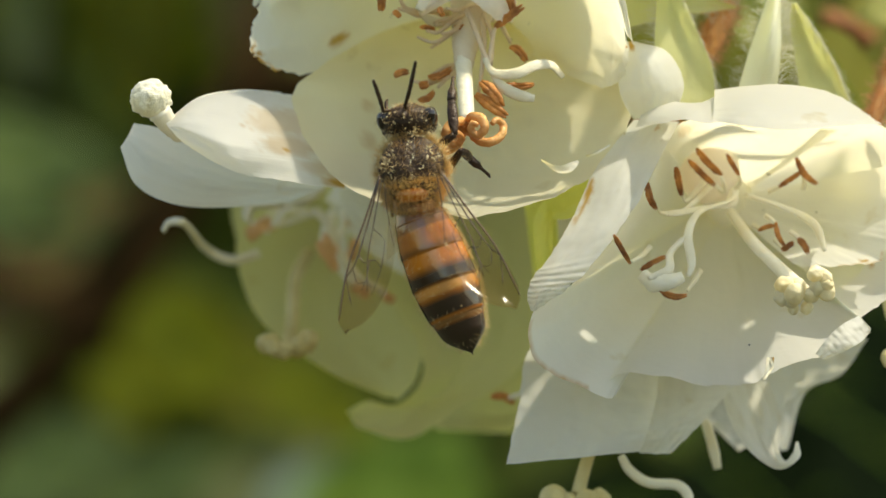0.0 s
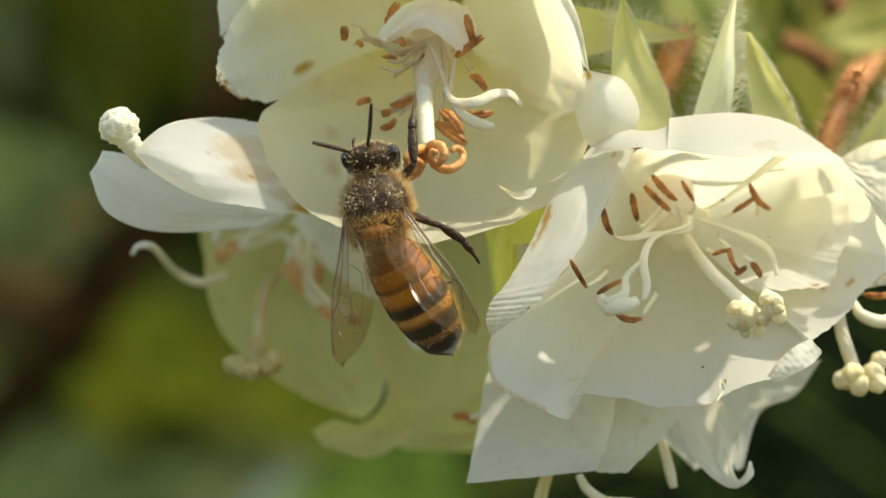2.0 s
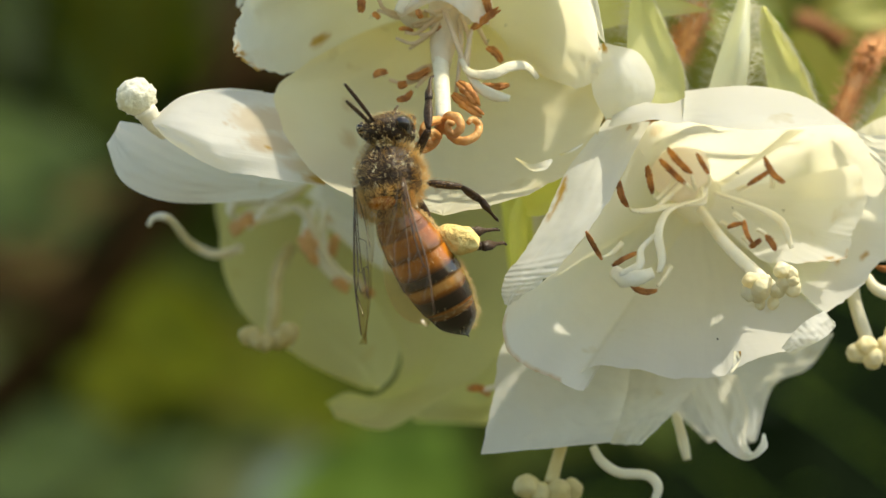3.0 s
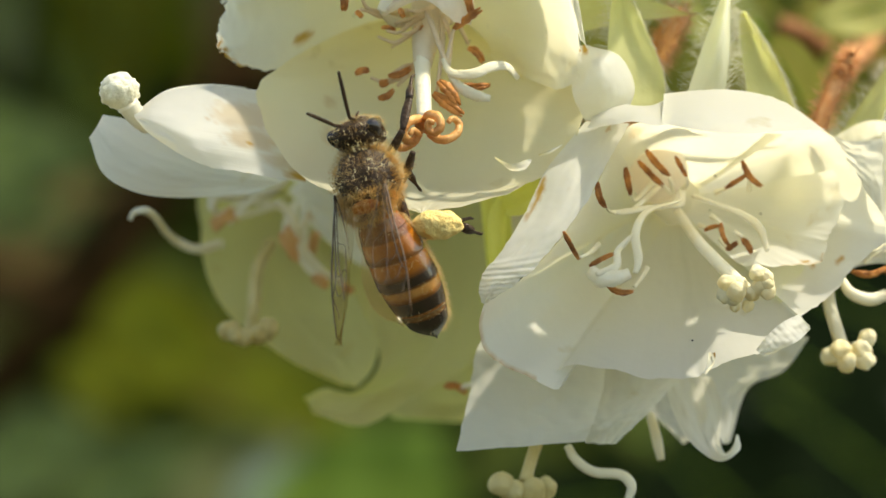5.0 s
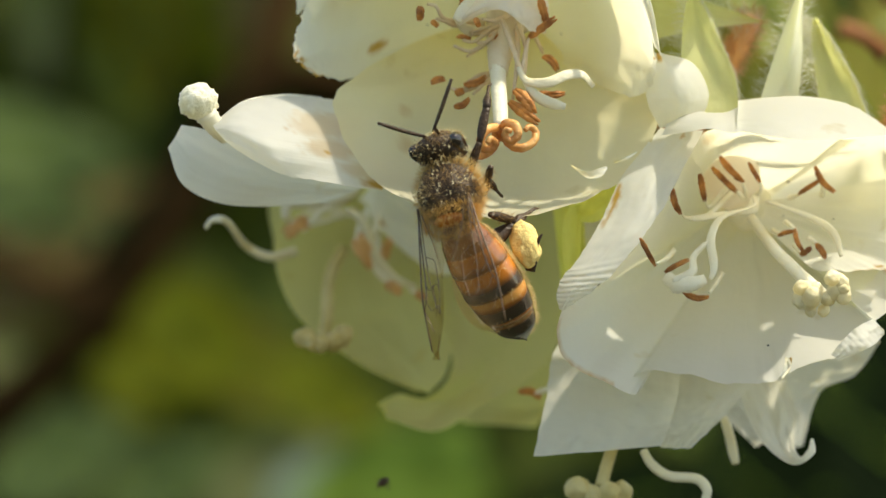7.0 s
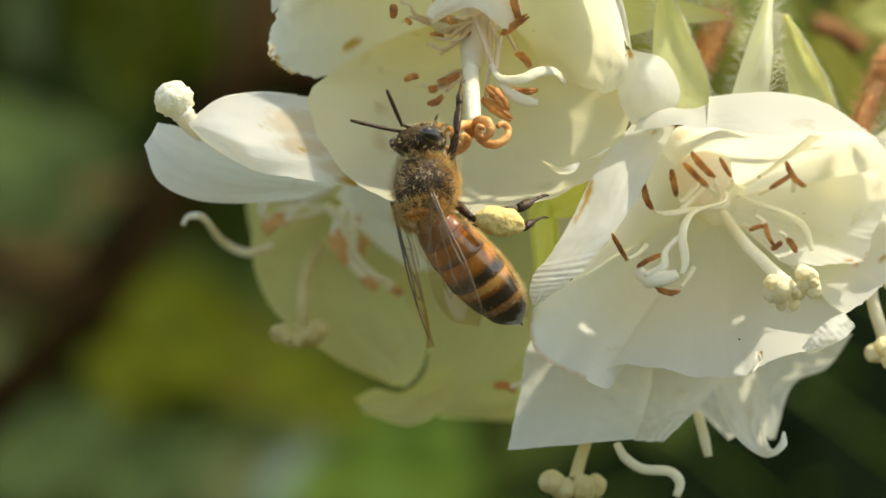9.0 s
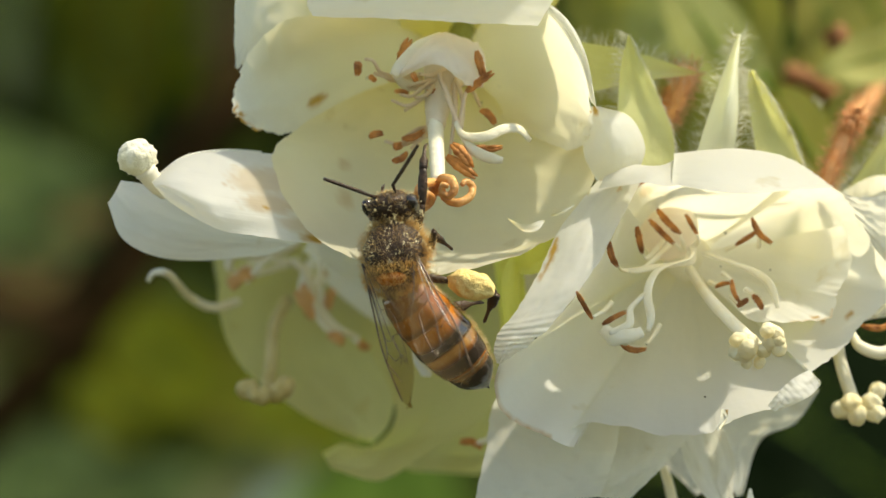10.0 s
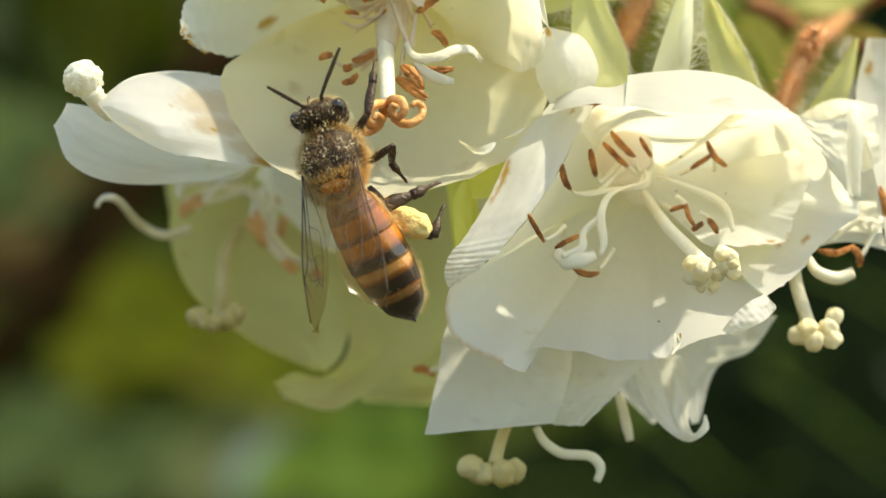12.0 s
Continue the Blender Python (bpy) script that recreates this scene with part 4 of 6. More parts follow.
def shade_flower():
    """An unseen flower added between the open one and the stem, to shade the flower behind."""
    f = thing("flower", at(720, 60, 20), "creamy unseen flower added behind the open ones for shade", "flower", "flowers of the cluster")
    for k, (u0, u1, v1, d0, d1) in enumerate(((520, 700, 330, 15, 9), (640, 860, 400, 14, 10), (800, 1010, 370, 15, 8), (520, 760, 300, 21, 17), (740, 980, 340, 21, 16),
                                            (540, 740, 385, 27, 23), (620, 860, 395, 27, 23), (560, 820, 375, 31, 28), (780, 1040, 380, 27, 22))):
        mid = (u0 + u1) / 2
        petal(f, [(700, 40, 20), (u0 + 40, 110, d0), (u0, 220, (d0 + d1) / 2), (u0 + 30, v1 - 30, d1), (mid, v1, d1)],
              [(760, 40, 20), (u1 - 40, 110, d0), (u1, 220, (d0 + d1) / 2), (u1 - 30, v1 - 30, d1), (mid + 6, v1, d1)], bulge=1.0, seed=90 + k)
    petal(f, [(880, 330, 15), (905, 400, 13), (915, 480, 12), (940, 560, 11.5)], [(1120, 320, 13), (1135, 400, 11), (1120, 480, 10.5), (1030, 570, 10.5)], bulge=0.8, seed=97, foot=(1.0, 2.0))
    pedicel(f, [(730, 50, 20), (800, -150, 22), (975, -430, 22)], 0.6)


def flower_behind():
    f = thing("flower", at(600, 440, 23.5), "yellowish cream flower hanging behind, shade in its colour, its stigma below", "flower", "flowers of the cluster")
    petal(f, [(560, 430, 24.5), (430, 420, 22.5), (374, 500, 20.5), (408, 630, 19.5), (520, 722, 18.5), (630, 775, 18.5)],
          [(620, 440, 24.5), (662, 520, 22.5), (686, 600, 20.5), (696, 680, 19.5), (684, 744, 18.5), (655, 778, 18.5)], bulge=1.5, seed=21, material=PETAL_SHADED, foot=(1.0, 2.6))
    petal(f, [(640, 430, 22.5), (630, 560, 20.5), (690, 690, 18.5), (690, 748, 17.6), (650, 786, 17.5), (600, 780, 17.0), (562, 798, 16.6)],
          [(905, 430, 22.5), (935, 540, 20.5), (905, 650, 18.5), (850, 738, 17.5), (760, 792, 17.2), (670, 846, 16.8), (580, 826, 16.6)], bulge=1.5, seed=22, material=PETAL_SHADED, foot=(1.0, 2.6))
    petal(f, [(720, 740, 25.5), (700, 790, 25.5), (720, 830, 25.5)], [(900, 700, 25.5), (880, 790, 25.5), (850, 836, 25.5)], bulge=0.8, seed=24, material=PETAL_SHADED, foot=(1.0, 2.6))
    petal(f, [(520, 440, 19.5), (560, 400, 18.5), (640, 410, 18.5), (720, 440, 18.5)], [(530, 425, 19.5), (570, 490, 18.5), (660, 560, 18.5), (720, 560, 18.5)], bulge=-0.6, seed=25, foot=(0.3, 0.5), stains_or_light=((0.3, 0.8, 0.08),))
    petal(f, [(380, 430, 23.5), (400, 400, 23.5), (480, 400, 23.5), (600, 410, 24.5)], [(385, 470, 23.5), (420, 520, 23.5), (500, 520, 23.5), (620, 520, 23.5)], bulge=0.6, seed=26, material=PETAL_SHADED, foot=(1.0, 2.6))
    petal(f, [(372, 400, 27), (366, 450, 27), (380, 520, 26)], [(620, 380, 27), (640, 470, 27), (620, 560, 26)], bulge=0.6, seed=27, material=PETAL_SHADED, foot=(1.0, 2.6), stains_or_light=((0.5, 0.35, 0.12), (0.6, 0.75, 0.14)))
    # white piece added in place of a sun glint under the bee's tail
    part("glint_fold", sheet_mesh("glint_fold", [(722, 600, 9.4), (726, 628, 7.4), (742, 656, 6)], [(752, 596, 9.4), (764, 626, 7.6), (758, 658, 6)], PETAL, -0.5, 14, 8, 0.08, foot=(0, 0.2)), f, "small white piece added as a sun glint")
    sepal(f, [(868, 425, 9.5), (880, 520, 9.5), (892, 640, 9.5), (880, 720, 9.5)], [(925, 430, 9.5), (930, 520, 9.5), (935, 620, 9.5), (885, 722, 9.5)], seed=35, material=SEPAL_LIT_THROUGH, bulge=0.5)
    sepal(f, [(900, 440, 4), (885, 480, 4), (890, 560, 4), (905, 640, 4)], [(922, 440, 3), (918, 490, 3), (918, 570, 3), (910, 640, 4)], seed=36, material=SEPAL_LIT_THROUGH, bulge=-0.5)
    sepal(f, [(905, 430, 3), (950, 415, 1.5), (985, 400, 1)], [(915, 470, 3), (945, 470, 2), (975, 450, 1)], seed=37, material=SEPAL_LIT_THROUGH, bulge=0.3)
    style = part("style", tube_mesh("style", [at(500, 520, 20.5), at(475, 570, 19.5), at(470, 640, 18.5), at(464, 682, 18)], [0.34, 0.36, 0.36, 0.38], CREAM_SHADED, 18, 12), f)
    lobes(style, "stigma_lobe", ((428, 682, 11, 1.0), (455, 694, 10.5, 0.8), (480, 688, 10.9, 0.85), (494, 678, 11.1, 0.95), (440, 690, 10.5, 0.8)), CREAM_SHADED, 0.62)
    for line, anther in (
            ([(520, 450, 21.5), (460, 470, 20.5), (430, 480, 20)], ((390, 490, 19.5), (432, 462, 19.5))),
            ([(560, 470, 21.5), (560, 510, 20), (570, 530, 19.5)], ((548, 500, 19.1), (560, 545, 19.1))),
            ([(540, 460, 21.5), (540, 500, 20), (560, 560, 18.5)], ((580, 500, 18.1), (572, 540, 18.3))),
            ([(500, 450, 21.5), (450, 450, 20.5), (410, 470, 19.5)], ((405, 485, 19.3), (440, 478, 19.3))),
            ([(540, 450, 17), (526, 480, 16.6), (520, 505, 16.4)], ((514, 505, 16.2), (546, 556, 16.2))),
            ([(560, 450, 17), (556, 480, 16.6), (548, 500, 16.4)], ((526, 492, 16.2), (556, 524, 16.2))),
            ([(470, 440, 17), (440, 470, 16.6), (424, 490, 16.4)], ((396, 502, 16.4), (434, 476, 16.4))),
            ([(560, 560, 17), (580, 580, 16.6)], ((574, 582, 16.4), (602, 600, 16.4))),
            ([(620, 590, 17), (632, 598, 16.6)], ((630, 596, 16.5), (648, 606, 16.5)))):
        stamen(f, line, 0.16, anther, (0.9, 0.34), tip=ANTHER_REAR)
    for line in ([(412, 524, 18.5), (365, 536, 17.5), (320, 515, 16.9), (285, 476, 9.5), (258, 472, 9.5), (246, 488, 9.5)],
                 [(400, 392, 17.5), (396, 430, 17.1), (392, 460, 16.9), (408, 476, 17.1)],
                 [(392, 440, 17.5), (440, 440, 18), (500, 435, 18.5)], [(530, 400, 17.5), (500, 430, 17.5), (452, 440, 18)],
                 [(560, 470, 18.5), (545, 520, 18.1), (570, 570, 17.7), (620, 585, 17.5)], [(505, 450, 16.4), (530, 470, 16.2), (556, 530, 16.2), (590, 570, 16.4), (630, 588, 16.6)],
                 [(470, 420, 16.6), (440, 436, 16.4), (404, 440, 16.4), (392, 470, 16.6)]):
        part("staminode", tube_mesh("staminode", [at(*q) for q in line], [0.24, 0.26, 0.24, 0.20, 0.13], CREAM, 24, 10, 0.7), f, "pale curling strap of a barren stamen")
    pedicel(f, [(640, 430, 23), (700, 250, 29), (800, -50, 24), (970, -425, 23)], 0.7)


def flower_left():
    f = thing("flower", at(540, 330, 6), "white folded petals of a flower with a knobbed stigma", "flower", "flowers of the cluster")
    petal(f, [(252, 302, -2.6), (300, 264, -2), (370, 250, -1.2), (450, 253, 0), (556, 262, 5)],
          [(256, 314, -4), (290, 346, -5), (370, 390, -5.4), (450, 404, -4.2), (560, 420, 0)], bulge=-1.4, seed=41, edge=0.06, n=40, m=26,
          stains_or_light=((0.62, 0.6, 0.016), (0.78, 0.66, 0.02), (0.98, 0.92, 0.07), (0.74, 0.34, 0.20, 0.40), (0.78, 0.6, 0.15, 0.45), (0.9, 0.8, 0.1, 0.35), (0.56, 0.42, 0.016, 0.5)), foot=(0, 0.2))
    petal(f, [(196, 304, -0.6), (240, 312, 0.5), (330, 345, 2), (430, 375, 4), (560, 398, 7)],
          [(172, 345, -0.6), (198, 408, 1), (258, 441, 2), (340, 449, 3), (460, 440, 6)], bulge=1.0, seed=42, foot=(0, 0.2))
    petal(f, [(262, 292, -1.6), (310, 258, -1.2), (380, 246, 0), (450, 250, 2.4)], [(270, 296, -1.2), (315, 270, -0.8), (385, 256, 0.6), (450, 254, 2.6)], bulge=0.2, seed=43, foot=(0, 0.2))
    style = part("style", tube_mesh("style", [at(276, 326, -2.2), at(256, 306, -2.8), at(238, 284, -3.2)], [0.40, 0.50, 0.56], FILAMENT, 14, 12, lumps=0.25), f)
    part("stigma_lobe", blob_mesh("stigma_lobe", at(225, 262, -3.0), (0.98, 0.95, 0.93), shader("knob", (0.94, 0.92, 0.80), 0.6, 0.35, None, (0.86, 0.82, 0.62), 900.0, 0.9, 3500.0), None, 0.16, 4.5, 4), style, "round bumpy pale yellow stigma")
    pedicel(f, [(556, 340, 7), (640, 230, 14), (760, -60, 20), (965, -430, 22)], 0.7)


def flower_below():
    f = thing("flower", at(1120, 640, 8), "white drooping flower seen from outside below the others", "flower", "flowers of the cluster")
    petal(f, [(980, 620, 7), (880, 690, 3), (858, 790, 1), (836, 894, 0)], [(1090, 640, 7), (1100, 740, 3), (1086, 820, 1), (1066, 872, 0)], bulge=-0.7, seed=51, edge=0.05, foot=(0.2, 0.8), wave=0.18)
    petal(f, [(1082, 660, 7), (1076, 760, 3), (1062, 830, 1.6), (1066, 875, 1.6)], [(1300, 680, 7), (1232, 758, 4), (1182, 814, 2), (1120, 876, 1.8)], bulge=-0.9, seed=52, edge=0.05, foot=(0.2, 0.8))
    petal(f, [(1205, 760, 4), (1226, 826, 3), (1260, 876, 2), (1306, 904, 1.4), (1342, 884, 0.6), (1340, 856, 0.4)],
          [(1290, 750, 6), (1310, 810, 4.6), (1306, 862, 3.4), (1316, 888, 2.2), (1330, 876, 1.4), (1335, 857, 1)], bulge=0.4, seed=53, foot=(0.2, 0.8))
    petal(f, [(1220, 690, 8), (1262, 760, 8), (1286, 820, 8), (1312, 872, 8)], [(1462, 676, 9), (1418, 738, 9), (1354, 772, 9), (1324, 868, 9)], bulge=0.6, seed=54, foot=(0.2, 0.8))
    petal(f, [(1130, 700, 12), (1170, 800, 12), (1220, 850, 12)], [(1260, 740, 12), (1300, 830, 12), (1240, 870, 12)], bulge=0.6, seed=55, foot=(0.2, 0.8))
    petal(f, [(1284, 712, -6.2), (1282, 732, -6), (1276, 750, -5.8)], [(1296, 712, -6.6), (1295, 730, -6.8), (1280, 752, -6)], bulge=-0.2, seed=56, n=14, m=8, stains_or_light=((0.0, 0.9, 0.3),), foot=(0.2, 0.8))
    style = part("style", tube_mesh("style", [at(985, 860, 4), at(972, 900, 3.6), at(960, 945, 3.2)], [0.32, 0.32, 0.34], CREAM_SHADED, 14, 10), f)
    lobes(style, "stigma_lobe", ((918, 950, 3.2, 1.0), (944, 962, 3.0, 0.85), (975, 962, 3.0, 1.0), (996, 958, 3.4, 0.95), (930, 962, 3.4, 0.8)), CREAM_SHADED, 0.66)
    for line in ([(1035, 880, 3), (1050, 905, 2.6), (1082, 926, 2.4), (1130, 930, 2.2), (1150, 950, 2.2), (1144, 976, 2.2)], [(1180, 820, 6), (1190, 850, 5), (1202, 902, 4.6)]):
        part("staminode", tube_mesh("staminode", [at(*q) for q in line], [0.2, 0.26, 0.26, 0.28, 0.2], CREAM, 22, 10, 0.7), f, "pale curling strap of a barren stamen")
    stamen(f, [(900, 760, 9), (850, 775, 9.4), (835, 780, 9.6)], 0.14, ((812, 775, 9.6), (852, 786, 9.6)), (1, 0.22))
    pedicel(f, [(1120, 640, 9), (1100, 400, 16), (980, 100, 20), (950, -150, 22), (990, -440, 23)], 0.6)


def flower_far_right():
    f = thing("flower", at(1640, 400, 8), "creamy flower at the cluster's side with a lobed stigma", "flower", "flowers of the cluster")
    petal(f, [(1620, 180, 7), (1602, 300, 6), (1640, 440, 5), (1670, 630, 4)], [(1780, 180, 7), (1800, 300, 6), (1800, 450, 5), (1740, 640, 4)], bulge=2, seed=61, stains_or_light=((0.15, 0.1, 0.05),), foot=(0, 0.2))
    petal(f, [(1480, 548, 5), (1505, 500, 4), (1560, 478, 3), (1640, 470, 3)], [(1500, 572, 5), (1530, 555, 4), (1590, 545, 4), (1660, 560, 4)], bulge=0.5, seed=62, foot=(0, 0.2))
    petal(f, [(1480, 330, 7), (1560, 290, 6), (1640, 300, 5)], [(1560, 470, 7), (1600, 430, 6), (1650, 400, 5)], bulge=0.8, seed=63, foot=(0, 0.2))
    petal(f, [(1556, 330, 7), (1580, 420, 6.5), (1592, 500, 6)], [(1720, 330, 7), (1730, 430, 6.5), (1680, 530, 6)], bulge=0.6, seed=64, foot=(0, 0.2))
    style = part("style", tube_mesh("style", [at(1492, 560, 4), at(1498, 620, 3.5), at(1520, 690, 2.8)], [0.32, 0.34, 0.36], CREAM, 14, 10), f)
    lobes(style, "stigma_lobe", ((1505, 712, 2.8, 1.0), (1530, 722, 2.4, 0.9), (1556, 700, 2.8, 0.9), (1566, 678, 3.0, 0.8), (1562, 718, 2.8, 0.9), (1520, 700, 2.4, 0.9)), STIGMA, 0.6)
    for line, anther in (([(1640, 480, 4), (1590, 520, 3.5), (1560, 545, 3.2)], ((1536, 560, 3), (1600, 552, 3))),
                         ([(1650, 500, 4), (1620, 560, 3.6), (1606, 580, 3.4)], ((1596, 552, 3), (1612, 590, 3))),
                         ([(1680, 420, 4), (1660, 450, 3.6)], ((1646, 445, 3.4), (1656, 500, 3.4)))):
        stamen(f, line, 0.13, anther, (1, 0.22))
    part("staminode", tube_mesh("staminode", [at(1600, 600, 3), at(1570, 610, 2.8), at(1535, 598, 2.6), at(1520, 575, 3)], [0.3, 0.34, 0.3, 0.2], CREAM, 18, 10, 0.7), f)
    pedicel(f, [(1660, 300, 9), (1720, 60, 14), (1500, -250, 20), (1000, -440, 23)], 0.6)


def bud_and_stalks():
    """Sepals and hairy stalks of the buds behind the right flower."""
    f = thing("flower_bud", at(1150, 120, 8), "pale green hairy sepals of a bud behind the flowers", "flower bud")
    sepal(f, [(960, 40, 5), (1040, 52, 4.6), (1120, 66, 4.4), (1238, 104, 5)], [(960, 160, 5), (1050, 140, 4.6), (1130, 122, 4.4), (1236, 108, 5)], (0, 0, 1), (0, 0, -1), 38, bulge=0.3)
    pedicel(f, [(1000, 90, 9), (940, 20, 14), (940, -250, 18), (985, -440, 22)], 0.6)
    for line, rad, hairy, label in ((((1220, 102, 6.0), (1206, 134, 5.6), (1186, 176, 6.4), (1156, 218, 11), (1120, 300, 14), (1000, 200, 19), (950, -150, 21), (985, -440, 22)), 0.6, 2600, "rusty orange hairy flower stalk"),
                                    (((1462, 325, 4.6), (1486, 262, 4.6), (1514, 200, 5.6), (1532, 172, 8), (1556, 146, 52), (1600, 40, 70), (1500, -250, 60), (1000, -445, 25)), 0.42, 2600, "rusty orange hairy flower stalk"),
                                    (((1395, 112, 62), (1440, 128, 62), (1500, 165, 62), (1640, 200, 48)), 0.8, 0, "rusty stalk out of focus"),
                                    (((1480, 30, 50), (1510, 80, 50), (1550, 112, 52), (1720, 60, 50)), 0.8, 0, "rusty stalk out of focus")):
        g = thing("flower_stalk", at(*line[0]), label + " of the cluster", "flower stalk", "stalks of the cluster")
        pedicel(g, line, rad, hairy, label)
    # the common stem from which the stalks hang
    stem = new("stem", tube_mesh("stem", [at(940, -380, 22), at(985, -440, 23), at(1100, -620, 26), at(1300, -1000, 60), at(1500, -2400, 200)], [0.9, 1.3, 1.5, 1.8, 3.0], STALK, 24, 14, lumps=0.15))
    tagged(stem, "reddish brown hairy common stem of the flower cluster", "stem")


flower_with_bee()
flower_right()
shade_flower()
flower_behind()
flower_left()
flower_below()
flower_far_right()
bud_and_stalks()


# ---------------------------------------------------------------- the honey bee
# Its own space: +Y to the head, +Z to its back, +X to its right, the thorax in the origin, in millimetres.
BEE_BROWN = shader("bee_brown", (0.060, 0.032, 0.014), 0.38, 0.0, None, (0.025, 0.014, 0.008), 900.0, 0.8, 5000.0, specular=0.3)
BEE_BLACK = shader("bee_black", (0.030, 0.016, 0.008), 0.42, 0.0, None, (0.055, 0.028, 0.012), 1200.0, 0.5, 5000.0, specular=0.3)
BEE_EYE = shader("bee_eye", (0.010, 0.007, 0.006), 0.12, 0.0, None, (0.02, 0.012, 0.008), 900.0, 0.15, 9000.0, coat=0.6)
BEE_AMBER = shader("bee_amber", (0.67, 0.22, 0.019), 0.24, 0.0, None, (0.41, 0.115, 0.010), 420.0, 0.16, 3000.0, coat=1.0, stain_or_light=(0.026, 0.011, 0.005), foot=(0.74, 0.46, 0.17))
BEE_HAIR = shader("bee_hair", (0.78, 0.56, 0.25), 0.35, 0.4, None, (0.46, 0.28, 0.09), 900.0)
BEE_HAIR_GOLD = shader("bee_hair_gold", (0.92, 0.68, 0.28), 0.35, 0.5, None, (0.80, 0.50, 0.16), 900.0)
BEE_HAIR_PALE = shader("bee_hair_pale", (0.95, 0.82, 0.52), 0.35, 0.5, None, (0.88, 0.68, 0.34), 900.0)
POLLEN = shader("pollen", (0.92, 0.73, 0.30), 0.75, 0.15, None, (0.82, 0.58, 0.20), 1500.0, 0.6, 6000.0)
DUST = shader("dust", (0.86, 0.78, 0.50), 0.8, 0.0, None, (0.80, 0.66, 0.34), 900.0)
WING = shader("wing", (0.40, 0.29, 0.14), 0.14, 0.2, None, (0.28, 0.18, 0.07), 500.0, 0.12, 900.0, glass=0.90, glass_tint=(0.93, 0.90, 0.82), tip_tint=(0.74, 0.66, 0.48), specular=0.8)
WING_HIND = shader("wing_hind", (0.40, 0.28, 0.12), 0.25, 0.0, None, (0.30, 0.20, 0.08), 500.0, 0.10, 1500.0, glass=0.90, glass_tint=(0.90, 0.85, 0.74), specular=0.8)
VEIN = shader("vein", (0.085, 0.042, 0.014), 0.4)
VEIN_FINE = shader("vein_fine", (0.09, 0.048, 0.018), 0.25, specular=0.8)


def V(x, y, z):
    return Vector((x, y, z)) * MM


def loft(name, rings, material, sides=28, attribute=None, close=True):
    """Rings along -Y: (y, half width, half height, z of the middle, share). attribute(share, angle) gives stain and foot."""
    verts, faces, stain_or_light, foot = [], [], [], []
    for y, w, h, z, share in rings:
        for k in range(sides):
            a = 2 * math.pi * k / sides
            verts.append(V(w * math.sin(a), y, z + h * math.cos(a)))
            s, g = attribute(share, a) if attribute else (0.0, 0.0)
            stain_or_light.append(s), foot.append(g)
    for i in range(len(rings) - 1):
        for k in range(sides):
            a, b = i * sides + k, i * sides + (k + 1) % sides
            faces.append((a, a + sides, b + sides, b))
    if close:
        faces += [tuple(range(sides)), tuple(reversed(range((len(rings) - 1) * sides, len(rings) * sides)))]
    return mesh_of(name, verts, faces, material, {"stain_or_light": stain_or_light, "foot": foot})


def shell_roots(count, size, centre, seed, keep=None):
    """Random places on an ellipsoid and the ways outward, for hairs and dust."""
    rng = random.Random(seed)
    out = []
    while len(out) < count:
        n = Vector([rng.gauss(0, 1) for _ in range(3)]).normalized()
        if keep and not keep(n):
            continue
        p = Vector((n.x * size[0], n.y * size[1], n.z * size[2]))
        g = Vector((n.x / size[0], n.y / size[1], n.z / size[2])).normalized()
        out.append((p * MM + V(*centre), g))
    return out


def dust_mesh(name, roots, size, seed):
    rng = random.Random(seed)
    verts, faces = [], []
    for p, g in roots:
        r = size * MM * rng.uniform(0.4, 1.2)
        c = p + g * rng.uniform(0.02, 0.22) * MM
        b = len(verts)
        verts += [c + Vector(q) * r for q in ((1, 0, 0), (-1, 0, 0), (0, 1, 0), (0, -1, 0), (0, 0, 1), (0, 0, -1))]
        faces += [(b + i, b + j, b + k) for i, j, k in ((0, 2, 4), (2, 1, 4), (1, 3, 4), (3, 0, 4), (2, 0, 5), (1, 2, 5), (3, 1, 5), (0, 3, 5))]
    return mesh_of(name, verts, faces, DUST)


ABDOMEN = 7.2  # its length


def girth(s):
    """Half width of the abdomen at the share s of its length."""
    return 1.60 * (math.sin(math.pi * min(1.0, 0.23 + 0.56 * s)) ** 0.75) * (1 - max(0.0, s - 0.5) ** 2 * 1.5) * (1 - 0.10 * max(0.0, 0.12 - s) / 0.12) * (1 - 0.9 * (max(0.0, s - 0.86) / 0.14) ** 2)


def band(share, a):
    """Dark pigment and pale fringe round the abdomen: dark hind bands on the back, fading to the belly."""
    dark = 0.0
    for s0, s1, k in ((-0.1, 0.16, 0.62), (0.16, 0.25, 0.22), (0.255, 0.31, 0.75), (0.42, 0.53, 1.0), (0.605, 0.745, 1.0), (0.745, 0.79, 0.88), (0.77, 1.2, 1.0)):
        dark = max(dark, k * max(0.0, min(1.0, (share - s0 + 0.03) / 0.065)) * max(0.0, min(1.0, (s1 - share) / 0.014)))
    back = math.cos(a)
    dark *= max(0.45 if share < 0.78 else 0.95, min(1.0, (back + 0.8) / 0.5))
    pale = max(0.0, min(1.0, (-0.1 - back) / 0.7)) * 0.5
    if 0.53 < share < 0.595 or 0.755 < share < 0.79:
        pale = max(pale, 0.35)
    return dark, pale


def jointed(name, line, radii, material, flat=1.0, lumps=0.0):
    return tube_mesh(name, [V(*q) for q in line], radii, material, 16, 12, flat, lumps=lumps)


